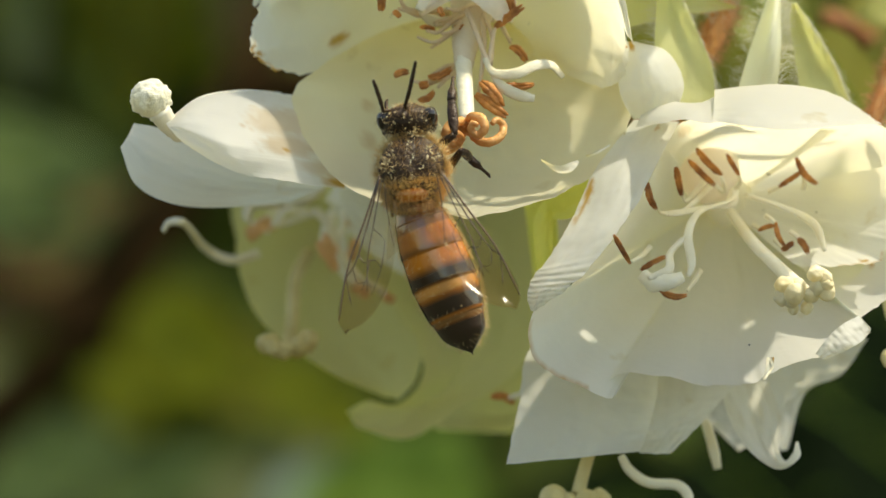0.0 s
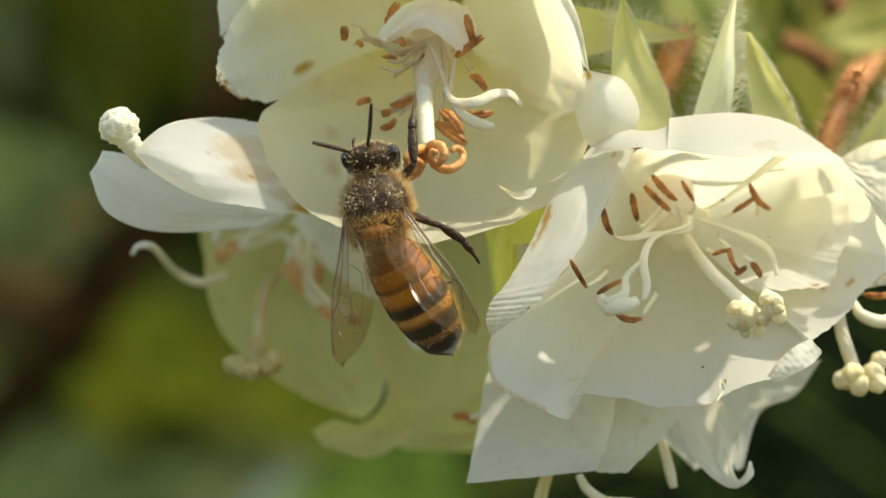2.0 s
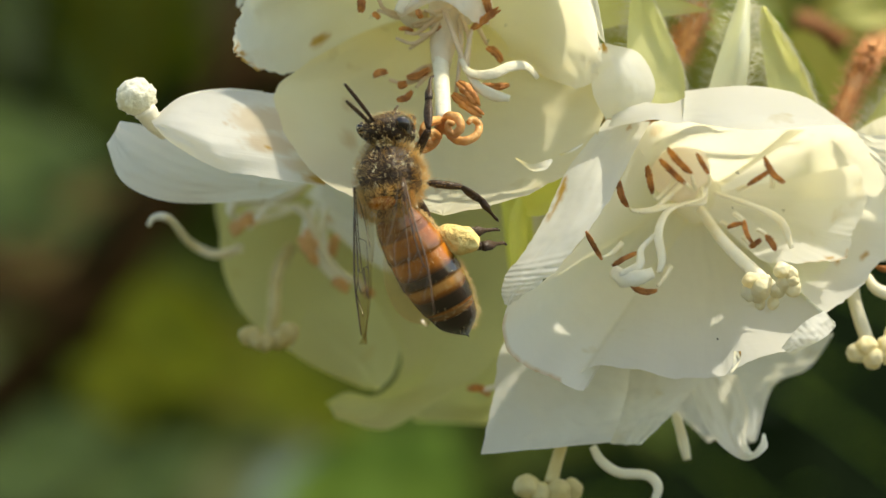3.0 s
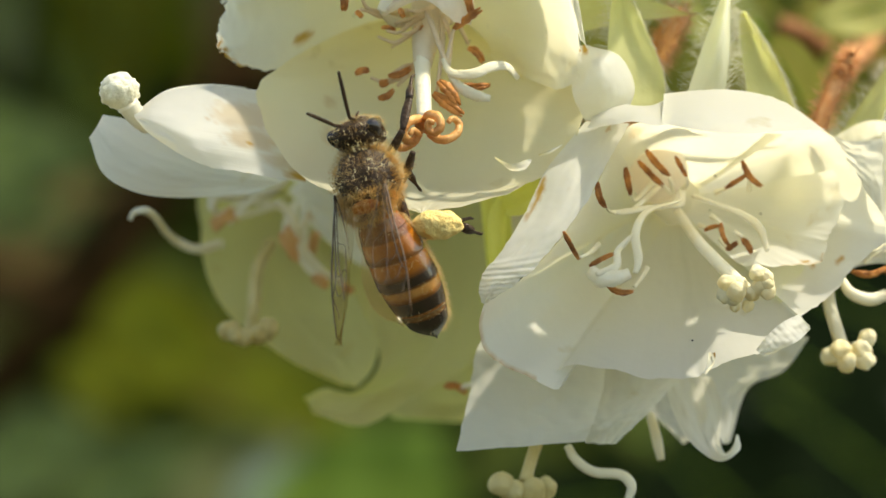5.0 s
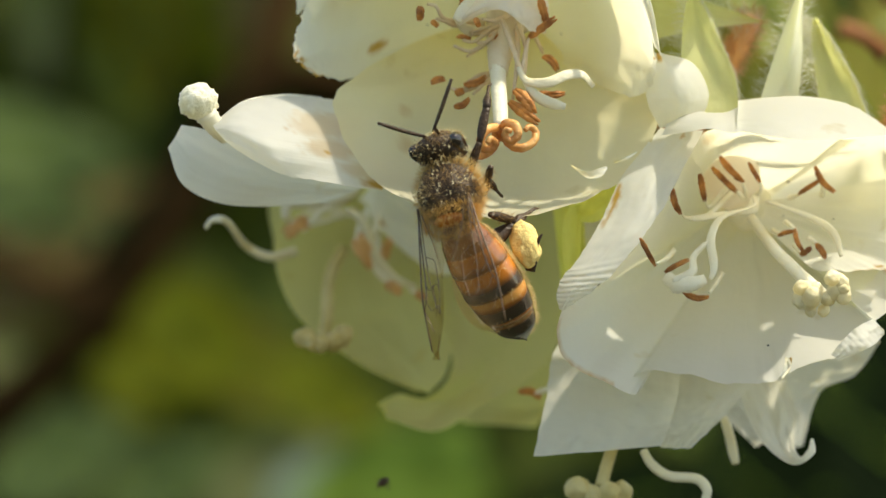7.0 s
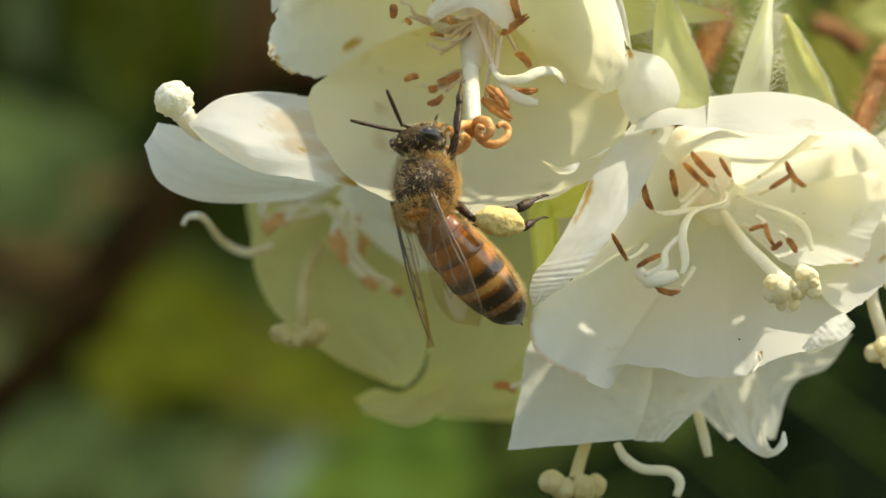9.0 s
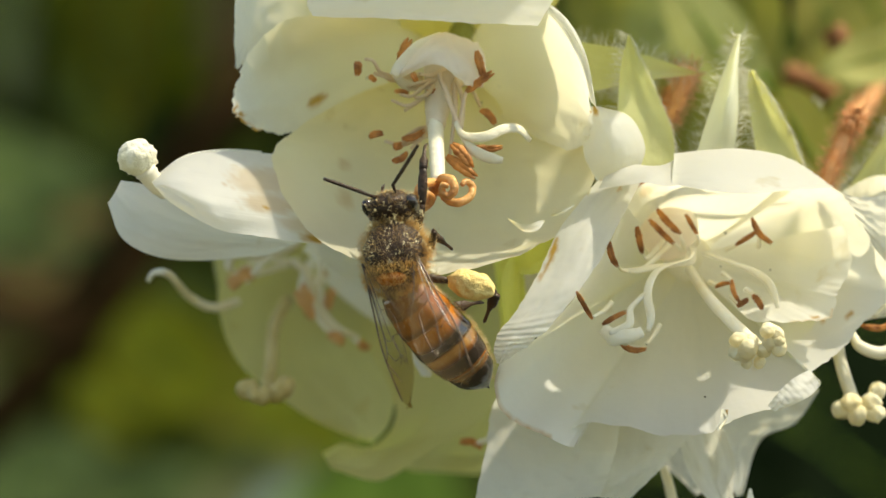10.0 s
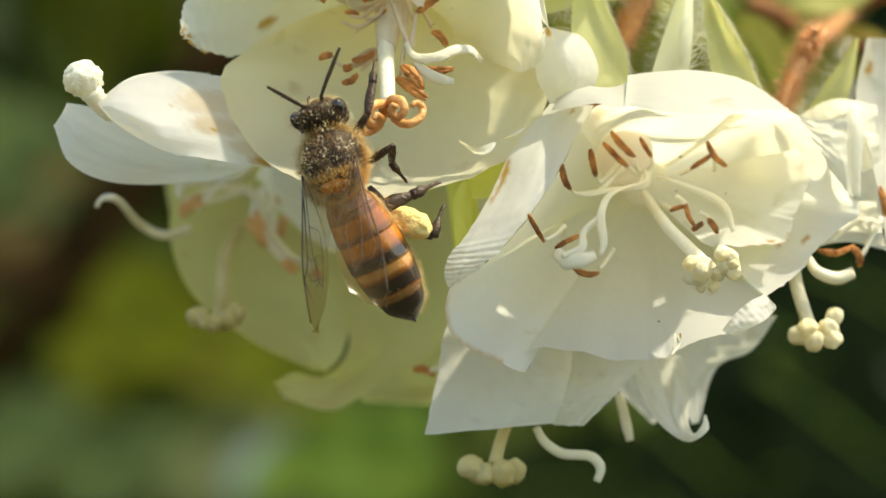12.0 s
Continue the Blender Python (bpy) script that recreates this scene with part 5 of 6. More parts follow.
def bristles(name, length, radius, count, seed, material):
    rng = random.Random(seed)
    roots = []
    for _ in range(count):
        a, y = rng.uniform(0, 6.283), rng.uniform(0.05, 1.0) * length
        way = Vector((math.cos(a), 0.5, math.sin(a)))
        roots.append((V(radius * math.cos(a), y, radius * math.sin(a)), way))
    return hair_mesh(name, roots, material, 0.32, 0.018, seed)


LEGS = {"fore": (1.6, 1.8, 1.7, 0.20), "mid": (1.6, 1.55, 1.35, 0.18), "hind": (2.1, 2.6, 1.9, 0.21)}  # femur, tibia, tarsus, girth


def leg(bee, kind, seed, right):
    """Thigh, with shin and foot under it; each lies along +Y from its joint."""
    a, b, c, r = LEGS[kind]
    thigh = part("leg", jointed("thigh", ((0, -0.1, 0), (0, a * 0.4, 0), (0, a, 0)), (r * 0.7, r * 1.15, r * 1.1, r * 0.8), BEE_BLACK), bee, "dark brown bristly leg")
    wide = 2.0 if kind == "hind" else 1.25
    shin = part("shin", jointed("shin", ((0, 0, 0), (0, b * 0.5, 0.04), (0, b, 0)), (r * 0.7, r * 1.1 * wide ** 0.5, r * wide, r * 0.9), BEE_BLACK, 0.6), thigh)
    foot = part("foot", jointed("foot", ((0, 0, 0), (0, c * 0.35, 0.03), (0, c * 0.6, 0), (0, c * 0.85, -0.05), (0.05, c, -0.2)), (r * 0.95 * wide ** 0.4, r * 1.0 * wide ** 0.4, r * 0.5, r * 0.42, r * 0.45, r * 0.22), BEE_BLACK, 0.7, 0.25), thigh)
    part("bristles", bristles("bristles", a, r, 70, seed, BEE_HAIR), thigh)
    basket = None
    if kind == "hind":
        size = (0.72, 1.22, 0.68) if right else (0.42, 0.85, 0.36)
        load = blob_mesh("pollen_load", V(0, b * 0.52, 0.42 if right else 0.2), size, POLLEN, None, 0.16, 2.2, 4, seed)
        basket = part("pollen_load", load, thigh, "pale yellow packed ball of pollen")
    return thigh, shin, foot, basket


def wing(bee, side):
    """Fore wing along -Y with the hind wing hooked to it; side is -1 for the left one, 1 for the right one."""
    n, m = 22, 8
    verts, faces = [], []

    def spot(s, r):
        lead = 0.28 + 0.55 * math.sin(math.pi * s * 0.9) * s
        trail = -0.18 - 1.95 * math.sin(math.pi * min(1.0, s * 0.93 + 0.02)) ** 0.8 * (0.35 + 0.65 * s)
        end = max(0.0, (s - 0.86) / 0.14)
        keep = math.sqrt(max(0.0, 1 - end * end))
        mid = lead * 0.5 + trail * 0.5
        x = mid + (lead + (trail - lead) * r - mid) * keep
        return V(side * x, -7.7 * s, 0.10 * math.sin(3 * s + 5 * r) + 0.05 * math.sin(17 * r + 4 * s) + 0.25 * r * s)

    for i in range(n + 1):
        for j in range(m + 1):
            verts.append(spot(i / n, j / m))
    w = m + 1
    faces = [(i * w + j, i * w + j + 1, (i + 1) * w + j + 1, (i + 1) * w + j) for i in range(n) for j in range(m)]
    fore = part("wing", mesh_of("wing", verts, faces, WING, {"along": [i / n for i in range(n + 1) for _ in range(m + 1)]}), bee, "clear brownish veined wing")
    for pts, rad in (
            (((0, 0), (0.3, 0), (0.6, 0), (0.93, 0.0)), 0.052), (((0, 0.12), (0.3, 0.13), (0.55, 0.12), (0.66, 0.02)), 0.042),
            (((0.02, 0.25), (0.3, 0.32), (0.5, 0.36), (0.72, 0.55)), 0.030), (((0.04, 0.5), (0.2, 0.72), (0.42, 0.96)), 0.028),
            (((0.33, 0.32), (0.36, 0.55), (0.40, 0.72)), 0.024), (((0.5, 0.13), (0.55, 0.3), (0.52, 0.5), (0.56, 0.72)), 0.024),
            (((0.60, 0.10), (0.68, 0.3), (0.66, 0.5), (0.74, 0.7)), 0.022), (((0.66, 0.02), (0.76, 0.18), (0.82, 0.30)), 0.024),
            (((0.40, 0.72), (0.56, 0.72), (0.74, 0.70)), 0.022), (((0.52, 0.42), (0.66, 0.44), (0.72, 0.40)), 0.022)):
        part("vein", tube_mesh("vein", [spot(*q) + V(0, 0, 0.015) for q in pts], (rad, rad * 0.9, rad * 0.65), VEIN if rad > 0.05 else VEIN_FINE, 14, 6), fore)
    verts = []
    for i in range(15):
        for j in range(6):
            s, r = i / 14, j / 5
            wide = 0.95 * math.sin(math.pi * min(1.0, 0.08 + s * 0.9)) ** 0.7 * (1 - max(0.0, s - 0.9) * 6)
            verts.append(V(-side * (0.3 + 0.75 * s + wide * r), -0.2 - 3.7 * s, -0.10 + 0.06 * math.sin(6 * r + 3 * s)))
    faces = [(i * 6 + j, i * 6 + j + 1, (i + 1) * 6 + j + 1, (i + 1) * 6 + j) for i in range(14) for j in range(5)]
    part("hind_wing", mesh_of("hind_wing", verts, faces, WING_HIND), fore)
    return fore


def honey_bee():
    bee = thing("honey_bee", (0, 0, 0), "honey bee with amber banded abdomen and yellow pollen loads", "bee")
    got = {"bee": bee}
    part("thorax", blob_mesh("thorax", (0, 0, 0), (1.55, 1.7, 1.5), BEE_BROWN, None, 0.10, 2.2, 4), bee, "dark thorax dusted with pollen grains")
    part("thorax_hair", hair_mesh("thorax_hair", shell_roots(3400, (1.55, 1.7, 1.5), (0, 0, 0), 4), BEE_HAIR, 0.36, 0.013, 4), bee, "dense tawny fur")
    part("scutellum_hair", hair_mesh("scutellum_hair", shell_roots(1500, (1.35, 0.95, 0.95), (0, -1.1, 0.62), 6, lambda n: n.z > -0.3 and n.y < 0.5), BEE_HAIR_GOLD, 0.5, 0.019, 6, 1.5), bee, "golden fur at the wing roots")
    part("scutellum", blob_mesh("scutellum", V(0, -1.28, 0.98), (0.78, 0.36, 0.34), BEE_AMBER, Euler((radians(35), 0, 0)).to_matrix(), 0.08, 3, 3), bee, "glossy brown bulge between the wing roots")
    part("side_hair", hair_mesh("side_hair", shell_roots(2200, (1.6, 1.65, 1.5), (0, 0, 0), 5, lambda n: n.z < 0.35), BEE_HAIR_GOLD, 0.52, 0.014, 5), bee, "golden fur on the flanks")
    part("pollen_dust", dust_mesh("pollen_dust", shell_roots(420, (1.68, 1.82, 1.64), (0, 0.1, 0), 9, lambda n: n.z > -0.3 and n.y > -0.45 and noise.noise(n * 3.2) > -0.05), 0.038, 9), bee, "pale pollen grains")
    # head, broad and turned down, with large eyes at its sides
    head = part("head", blob_mesh("head", V(0, 2.2, -0.25), (1.35, 0.80, 1.25), BEE_BROWN, Euler((radians(-18), 0, 0)).to_matrix(), 0.06, 2.5, 4), bee, "dark furry head")
    for side in (-1, 1):
        part("eye", blob_mesh("eye", V(side * 0.93, 2.3, -0.24), (0.46, 0.52, 0.95), BEE_EYE, Euler((radians(-22), radians(side * 12), radians(side * -14))).to_matrix(), 0, 1, 4), head, "glossy black compound eye")
    part("face", blob_mesh("face", V(0, 2.6, -1.0), (0.82, 0.5, 0.98), BEE_BROWN, Euler((radians(-30), 0, 0)).to_matrix(), 0.05, 2, 3), head)
    part("tongue", jointed("tongue", ((0, 2.75, -1.5), (0.05, 2.9, -2.0), (0.1, 2.8, -2.6)), (0.3, 0.24, 0.12), BEE_AMBER), head, "amber mouthparts")
    for side in (-1, 1):
        part("mandible", jointed("mandible", ((side * 0.5, 2.6, -1.4), (side * 0.45, 2.9, -1.8), (side * 0.12, 2.95, -2.1)), (0.2, 0.2, 0.08), BEE_BLACK), head)
    part("head_hair", hair_mesh("head_hair", shell_roots(560, (1.3, 0.8, 1.2), (0, 2.2, -0.2), 12, lambda n: abs(n.x) < 0.75), BEE_HAIR, 0.42, 0.015, 12), head, "short tawny fur")
    part("face_hair", hair_mesh("face_hair", shell_roots(620, (0.84, 0.52, 1.0), (0, 2.6, -0.98), 13), BEE_HAIR_GOLD, 0.34, 0.014, 13), head)
    part("pollen_dust", dust_mesh("pollen_dust", shell_roots(170, (1.4, 0.85, 1.3), (0, 2.2, -0.25), 14, lambda n: n.z > -0.3 and noise.noise(n * 3.0) > 0.0), 0.038, 14), head)
    # abdomen, jointed at the waist: plates that overlap like tiles
    waist = part("abdomen", blob_mesh("waist", V(0, 0.1, 0), (0.8, 0.6, 0.8), BEE_BROWN, None, 0.1), bee, "amber abdomen with dark brown bands")
    got["abdomen"] = waist
    cuts = (0.0, 0.095, 0.315, 0.535, 0.76, 0.88, 1.0)
    for k in range(6):
        s0, s1 = cuts[k], cuts[k + 1]
        rings = []
        for i in range(15):
            s = s0 - 0.02 * (k > 0) + (s1 - s0 + 0.02 * (k > 0)) * i / 14
            g = girth(s) * (0.975 + 0.035 * (i / 14) ** 2) if k < 5 else girth(s)
            if i == 14 and k < 5:
                g *= 0.972
            rings.append((-ABDOMEN * s, max(0.03, g), max(0.03, g * 0.88), -0.30 * math.sin(math.pi * s * 0.5) - 0.5 * s * s, s))
        part("plate", loft("plate", rings, BEE_AMBER, 36, band), waist)

    def skin(count, seed, lo, hi, back):
        rng, out = random.Random(seed), []
        while len(out) < count:
            s, a = rng.uniform(lo, hi), rng.uniform(0, 2 * math.pi)
            if not back(math.cos(a), s):
                continue
            g = girth(s)
            p = V(g * math.sin(a), -ABDOMEN * s, -0.30 * math.sin(math.pi * s * 0.5) - 0.5 * s * s + 0.88 * g * math.cos(a))
            out.append((p, Vector((math.sin(a), -1.0, math.cos(a)))))
        return out

    part("belly_hair", hair_mesh("belly_hair", skin(2600, 21, 0.05, 0.97, lambda c, s: c < -0.06), BEE_HAIR_PALE, 0.33, 0.012, 21), waist, "pale golden fringe of hair")
    part("back_hair", hair_mesh("back_hair", skin(420, 22, 0.0, 0.97, lambda c, s: c > 0.2 and (s < 0.2 or (s % 0.2) > 0.1)), BEE_HAIR_PALE, 0.17, 0.010, 22), waist)
    part("sting", jointed("sting", ((0, -ABDOMEN * 0.985, -0.78), (0, -ABDOMEN - 0.12, -0.84)), (0.10, 0.02), BEE_BLACK), waist)
    # feelers: a short shaft, then the whip
    for side, key in ((-1, "left"), (1, "right")):
        shaft = part("feeler", jointed("shaft", ((0, 0, 0), (0, 0.5, 0), (0, 1.0, 0)), (0.085, 0.075, 0.09), BEE_BLACK), bee, "thin black elbowed feeler")
        whip = part("whip", jointed("whip", ((0, 0, 0), (0, 0.8, 0.02), (0, 1.7, 0), (0, 2.5, -0.03)), (0.075, 0.095, 0.10, 0.095, 0.07), BEE_BLACK, 1.0, 0.15), shaft)
        got[key + " feeler"] = (shaft, whip)
        got[key + " wing"] = wing(bee, side)
        for kind in LEGS:
            got[key + " " + kind] = leg(bee, kind, side + len(kind) * 5, side > 0)
    return got


def small_gnat():
    """A tiny dark fly that hovers under the cluster for a moment; it points along +Y."""
    gnat = thing("gnat", (0, 0, 0), "tiny dark gnat hovering under the flowers", "gnat")
    part("body", blob_mesh("body", (0, 0, 0), (0.22, 0.40, 0.22), BEE_BLACK, None, 0.15, 2.0, 3), gnat)
    part("head", blob_mesh("head", V(0, 0.38, -0.02), (0.13, 0.11, 0.13), BEE_BLACK, None, 0.05, 2.0, 2), gnat)
    for side in (-1, 1):
        verts = [V(side * (0.08 + 0.26 * math.sin(math.pi * r) + 0.16 * r), 0.1 - 0.62 * r + 0.1 * k, 0.16 + 0.05 * r) for r in (0, 0.25, 0.5, 0.75, 1.0) for k in (-1, 1)]
        part("wing", mesh_of("wing", verts, [(2 * i, 2 * i + 1, 2 * i + 3, 2 * i + 2) for i in range(4)], WING_HIND), gnat)
        for y in (-0.15, 0.05, 0.2):
            part("leg", tube_mesh("leg", [V(side * 0.1, y, -0.1), V(side * 0.3, y - 0.05, -0.16), V(side * 0.34, y - 0.1, -0.42)], (0.025, 0.02, 0.012), BEE_BLACK, 8, 5), gnat)
    return gnat


BEE_PARTS = honey_bee()
GNAT = small_gnat()


# ---------------------------------------------------------------- movement of the bee
# Times with places across and up in millimetres; in BEE also the lean of its axis to the right and the roll of its back to the left, in degrees.
BEE = [
    (0, -2.99, 1.44, -5, 5), (0.5, -2.43, 1.02, -12, 0), (1, -2.44, 0.98, -8, -5), (1.5, -2.71, 1.20, -7, 5), (2, -2.82, 0.96, -7, 8),
    (2.5, -2.61, 0.83, -15, 5), (3, -2.99, 0.97, -5, 30), (4.8, -2.72, 0.06, -20, 15), (5, -3.07, 0.67, -15, 25), (5.5, -2.97, 0.57, -8, 30), (6, -2.52, 0.68, -8, 50),
    (6.5, -2.69, 0.57, -5, 65), (7, -2.90, 0.41, -15, 22), (9, -2.81, 0.59, -11, 42), (9.5, -3.12, 0.70, -5, 70), (10, -2.50, 0.20, -5, 15),
    (10.5, -2.87, 0.89, -18, 42), (11, -3.32, 0.44, -18, 60), (11.5, -2.90, 0.78, -11, 20), (12, -3.00, 0.89, -17, 15),
]
TAIL = [
    (0, -0.19, -7.17), (0.5, 0.67, -6.30), (1, 0.53, -6.25), (1.5, 0.44, -5.73), (2, 0.76, -6.22),
    (2.5, 0.99, -6.19), (3, 0.72, -6.65), (4.8, 1.36, -6.84), (5, 0.33, -6.87), (5.5, 1.33, -6.99), (6, 2.51, -6.20),
    (6.5, 1.45, -6.56), (7, 0.90, -6.70), (9, 1.97, -6.17), (9.5, -0.33, -6.95), (10, 2.11, -6.40),
    (10.5, 1.05, -6.64), (11, 0.58, -6.81), (11.5, 1.58, -6.76), (12, 0.94, -6.81),
]
LEFT_ELBOW = [
    (0, -4.52, 4.17), (0.5, -4.13, 3.81), (1, -4.23, 4.09), (1.5, -4.52, 3.64), (2, -4.29, 3.55),
    (2.5, -4.19, 4.06), (3, -4.04, 3.56), (4.8, -3.94, 2.94), (5, -4.79, 3.28), (5.5, -4.20, 3.30), (6, -3.25, 4.00),
    (6.5, -4.30, 2.74), (7, -4.22, 3.24), (9, -4.22, 3.35), (9.5, -4.29, 3.71), (10, -3.72, 3.04),
    (10.5, -4.23, 3.59), (11, -5.22, 3.16), (11.5, -4.11, 3.31), (12, -4.50, 3.54),
]
LEFT_TIP = [
    (0, -4.69, 5.49), (0.5, -5.92, 5.04), (1, -5.71, 5.24), (1.5, -6.40, 4.45), (2, -5.75, 3.97),
    (2.5, -4.82, 5.45), (3, -5.00, 4.54), (4.8, -5.73, 3.40), (5, -5.93, 3.79), (5.5, -5.86, 4.55), (6, -3.48, 6.16),
    (6.5, -5.60, 3.01), (7, -6.41, 3.78), (9, -6.48, 3.82), (9.5, -5.84, 4.90), (10, -6.11, 3.93),
    (10.5, -5.12, 4.64), (11, -4.30, 4.64), (11.5, -6.48, 4.30), (12, -6.06, 4.39),
]
RIGHT_ELBOW = [
    (0, -3.26, 4.35), (0.5, -2.85, 4.01), (1, -2.32, 4.43), (1.5, -3.16, 3.90), (2, -3.18, 3.89),
    (2.5, -3.44, 3.93), (3, -4.01, 3.66), (4.8, -3.45, 3.41), (5, -3.90, 3.65), (5.5, -3.10, 3.61), (6, -3.00, 3.98),
    (6.5, -3.51, 3.34), (7, -3.62, 3.58), (9, -4.13, 3.68), (9.5, -4.01, 3.85), (10, -2.59, 3.52),
    (10.5, -3.62, 3.76), (11, -4.36, 3.52), (11.5, -3.21, 3.73), (12, -3.57, 3.95),
]
RIGHT_TIP = [
    (0, -2.75, 6.38), (0.5, -2.00, 6.36), (1, -1.12, 6.21), (1.5, -2.99, 5.73), (2, -3.00, 5.76),
    (2.5, -3.51, 5.53), (3, -5.08, 5.37), (4.8, -3.60, 5.95), (5, -4.52, 5.82), (5.5, -1.40, 5.77), (6, -2.97, 6.60),
    (6.5, -4.67, 5.50), (7, -2.82, 6.15), (9, -4.66, 5.24), (9.5, -4.32, 5.30), (10, -1.38, 5.50),
    (10.5, -3.07, 6.46), (11, -4.39, 5.68), (11.5, -2.72, 6.22), (12, -2.62, 6.63),
]
LEFT_WING = [
    (0, -5.98, -5.75), (0.5, -4.65, -5.70), (1, -5.29, -6.08), (1.5, -4.45, -5.84), (2, -4.39, -5.86),
    (2.5, -4.12, -6.18), (3, -4.11, -6.74), (4.8, -2.64, -7.33), (5, -4.19, -6.60), (5.5, -4.56, -6.84), (6, -3.63, -6.68),
    (6.5, -2.13, -7.20), (7, -3.42, -7.11), (9, -2.43, -6.82), (9.5, -3.04, -6.27), (10, -1.79, -6.79),
    (10.5, -2.58, -6.50), (11, -2.35, -6.45), (11.5, -3.41, -6.90), (12, -3.69, -7.13),
]
RIGHT_WING = [
    (0, 1.59, -4.54), (0.5, 1.53, -3.33), (1, 2.13, -4.71), (1.5, 1.28, -3.62), (2, 1.46, -4.28),
    (2.5, 1.52, -4.27), (3, -1.29, -5.25), (4.8, -0.97, -5.87), (5, -1.32, -5.26), (5.5, -1.15, -5.49), (6, -1.35, -5.34),
    (6.5, -1.36, -6.09), (7, -0.70, -5.32), (9, -0.43, -5.21), (9.5, -2.46, -5.43), (10, 0.67, -4.99),
    (10.5, -0.94, -5.25), (11, -1.55, -5.49), (11.5, -0.24, -5.29), (12, -0.73, -5.41),
]
MID_FOOT = [
    (0, 0.69, 1.16), (0.5, -0.14, 0.74), (1, 0.43, 1.88), (1.5, 1.85, -0.89), (2, 2.10, -1.76),
    (2.5, 1.78, -1.84), (3, 2.21, -1.14), (4.8, 0.57, 0.32), (5, -0.50, 0.19), (5.5, 2.50, -0.02), (6, 0.30, 1.59),
    (6.5, 2.11, 0.72), (7, -0.29, 0.28), (9, -1.48, 0.25), (9.5, 0.65, 1.00), (10, 0.36, 0.40),
    (10.5, 2.98, 0.10), (11, -0.12, 0.07), (11.5, 0.68, 0.07), (12, 0.55, -0.10),
]
BASKET = [
    (0, -1.82, -1.33), (0.5, -1.24, -1.81), (1, -1.24, -1.82), (1.5, -1.51, -1.62), (2, -1.63, -1.89),
    (2.5, -1.41, -2.03), (3, 0.19, -2.01), (4.8, 1.48, -2.10), (5, 0.33, -1.40), (5.5, 1.44, -2.52), (6, -0.28, -0.90),
    (6.5, -0.15, -1.46), (7, 0.84, -1.96), (9, 0.86, -1.05), (9.5, 0.60, -2.01), (10, 1.24, -1.30),
    (10.5, 0.12, -1.84), (11, 0.64, -1.55), (11.5, 1.74, -1.84), (12, 0.75, -2.08),
]
HIND_FOOT = [
    (0, -0.90, -3.07), (0.5, -0.30, -3.59), (1, -0.30, -3.58), (1.5, 1.49, -1.76), (2, 1.18, -2.15),
    (2.5, 1.00, -2.15), (3, 2.34, -1.85), (4.8, 1.31, -2.80), (5, 2.04, -1.45), (5.5, 2.50, -0.09), (6, 1.89, -3.04),
    (6.5, 3.68, 0.21), (7, 1.46, -0.76), (9, 3.55, -0.05), (9.5, 2.72, -0.84), (10, 1.81, -2.57),
    (10.5, 2.82, -1.06), (11, 3.61, -0.31), (11.5, 2.98, -0.39), (12, 2.23, -0.55),
]
GNAT_WAY = [(0, -7.5, -26.0), (6.3, -7.0, -22.0), (6.6, -6.76, -17.47), (6.7, -6.71, -15.65), (6.8, -6.32, -14.26), (6.9, -6.29, -16.2), (7.0, -6.33, -14.76), (7.1, -6.55, -14.81), (7.2, -5.71, -13.25),
            (7.5, -7.43, -15.8), (7.8, -9.68, -19.24), (8.2, -11.0, -26.0), (12, -11.0, -27.0)]
DEPTH = -7.5
# slope of the loaded right shin in degrees, its share toward the viewer, and how much deeper it lies
SHIN = [(-60, 0.2, 0.8)] * 6 + [(-10, 0.5, 1.0), (-50, 0.3, 0.8), (0, 0.0, 0.4), (-45, 0.8, 0.0), (-28, 0.0, 0.0), (-30, 0.0, 0.0), (-75, 0.3, 2.2), (-10, 0.0, 0.0), (-40, 0.7, 0.0),
                                (-15, 0.3, 0.5), (-20, 0.2, 0.3), (0, 0.0, 0.0), (-20, 0.5, 0.0), (-25, 0.7, 0.8)]


def standing(x, z, turn, roll):
    y = Vector((math.sin(radians(turn)), 0.10, math.cos(radians(turn)))).normalized()
    near = Vector((0, -1, 0))
    near = (near - y * near.dot(y)).normalized()
    right = y.cross(near)
    up = near * math.cos(radians(roll)) - right * math.sin(radians(roll))
    m = Matrix((y.cross(up), y, up)).transposed().to_4x4()
    m.translation = V(x, DEPTH, z)
    return m


def aim(base, target, up):
    """A pose at base whose +Y points to target and whose +Z is near up."""
    y = (target - base).normalized()
    z = (up - y * up.dot(y)).normalized()
    m = Matrix((y.cross(z), y, z)).transposed().to_4x4()
    m.translation = base
    return m


def reach(base, x, z, depth, length, toward):
    """The place over (x, z), at least length from base: what is short across is made up in depth (toward: -1 to the viewer, 1 away)."""
    p = V(x, depth, z)
    flat = math.hypot(p.x - base.x, p.z - base.z)
    more = math.sqrt(max(0.0, (length * MM) ** 2 - flat * flat))
    return Vector((p.x, base.y + toward * more, p.z))


def knee(hip, ankle, a, b, bend):
    """The joint between two bones of the lengths a and b."""
    way = ankle - hip
    d = max(1e-5, min(way.length, (a + b) * MM * 0.985))
    s = (a * a * MM * MM - b * b * MM * MM + d * d) / (2 * d)
    h = math.sqrt(max(0.0, (a * MM) ** 2 - s * s))
    way.normalize()
    out = (bend - way * bend.dot(way)).normalized()
    return hip + way * s + out * h


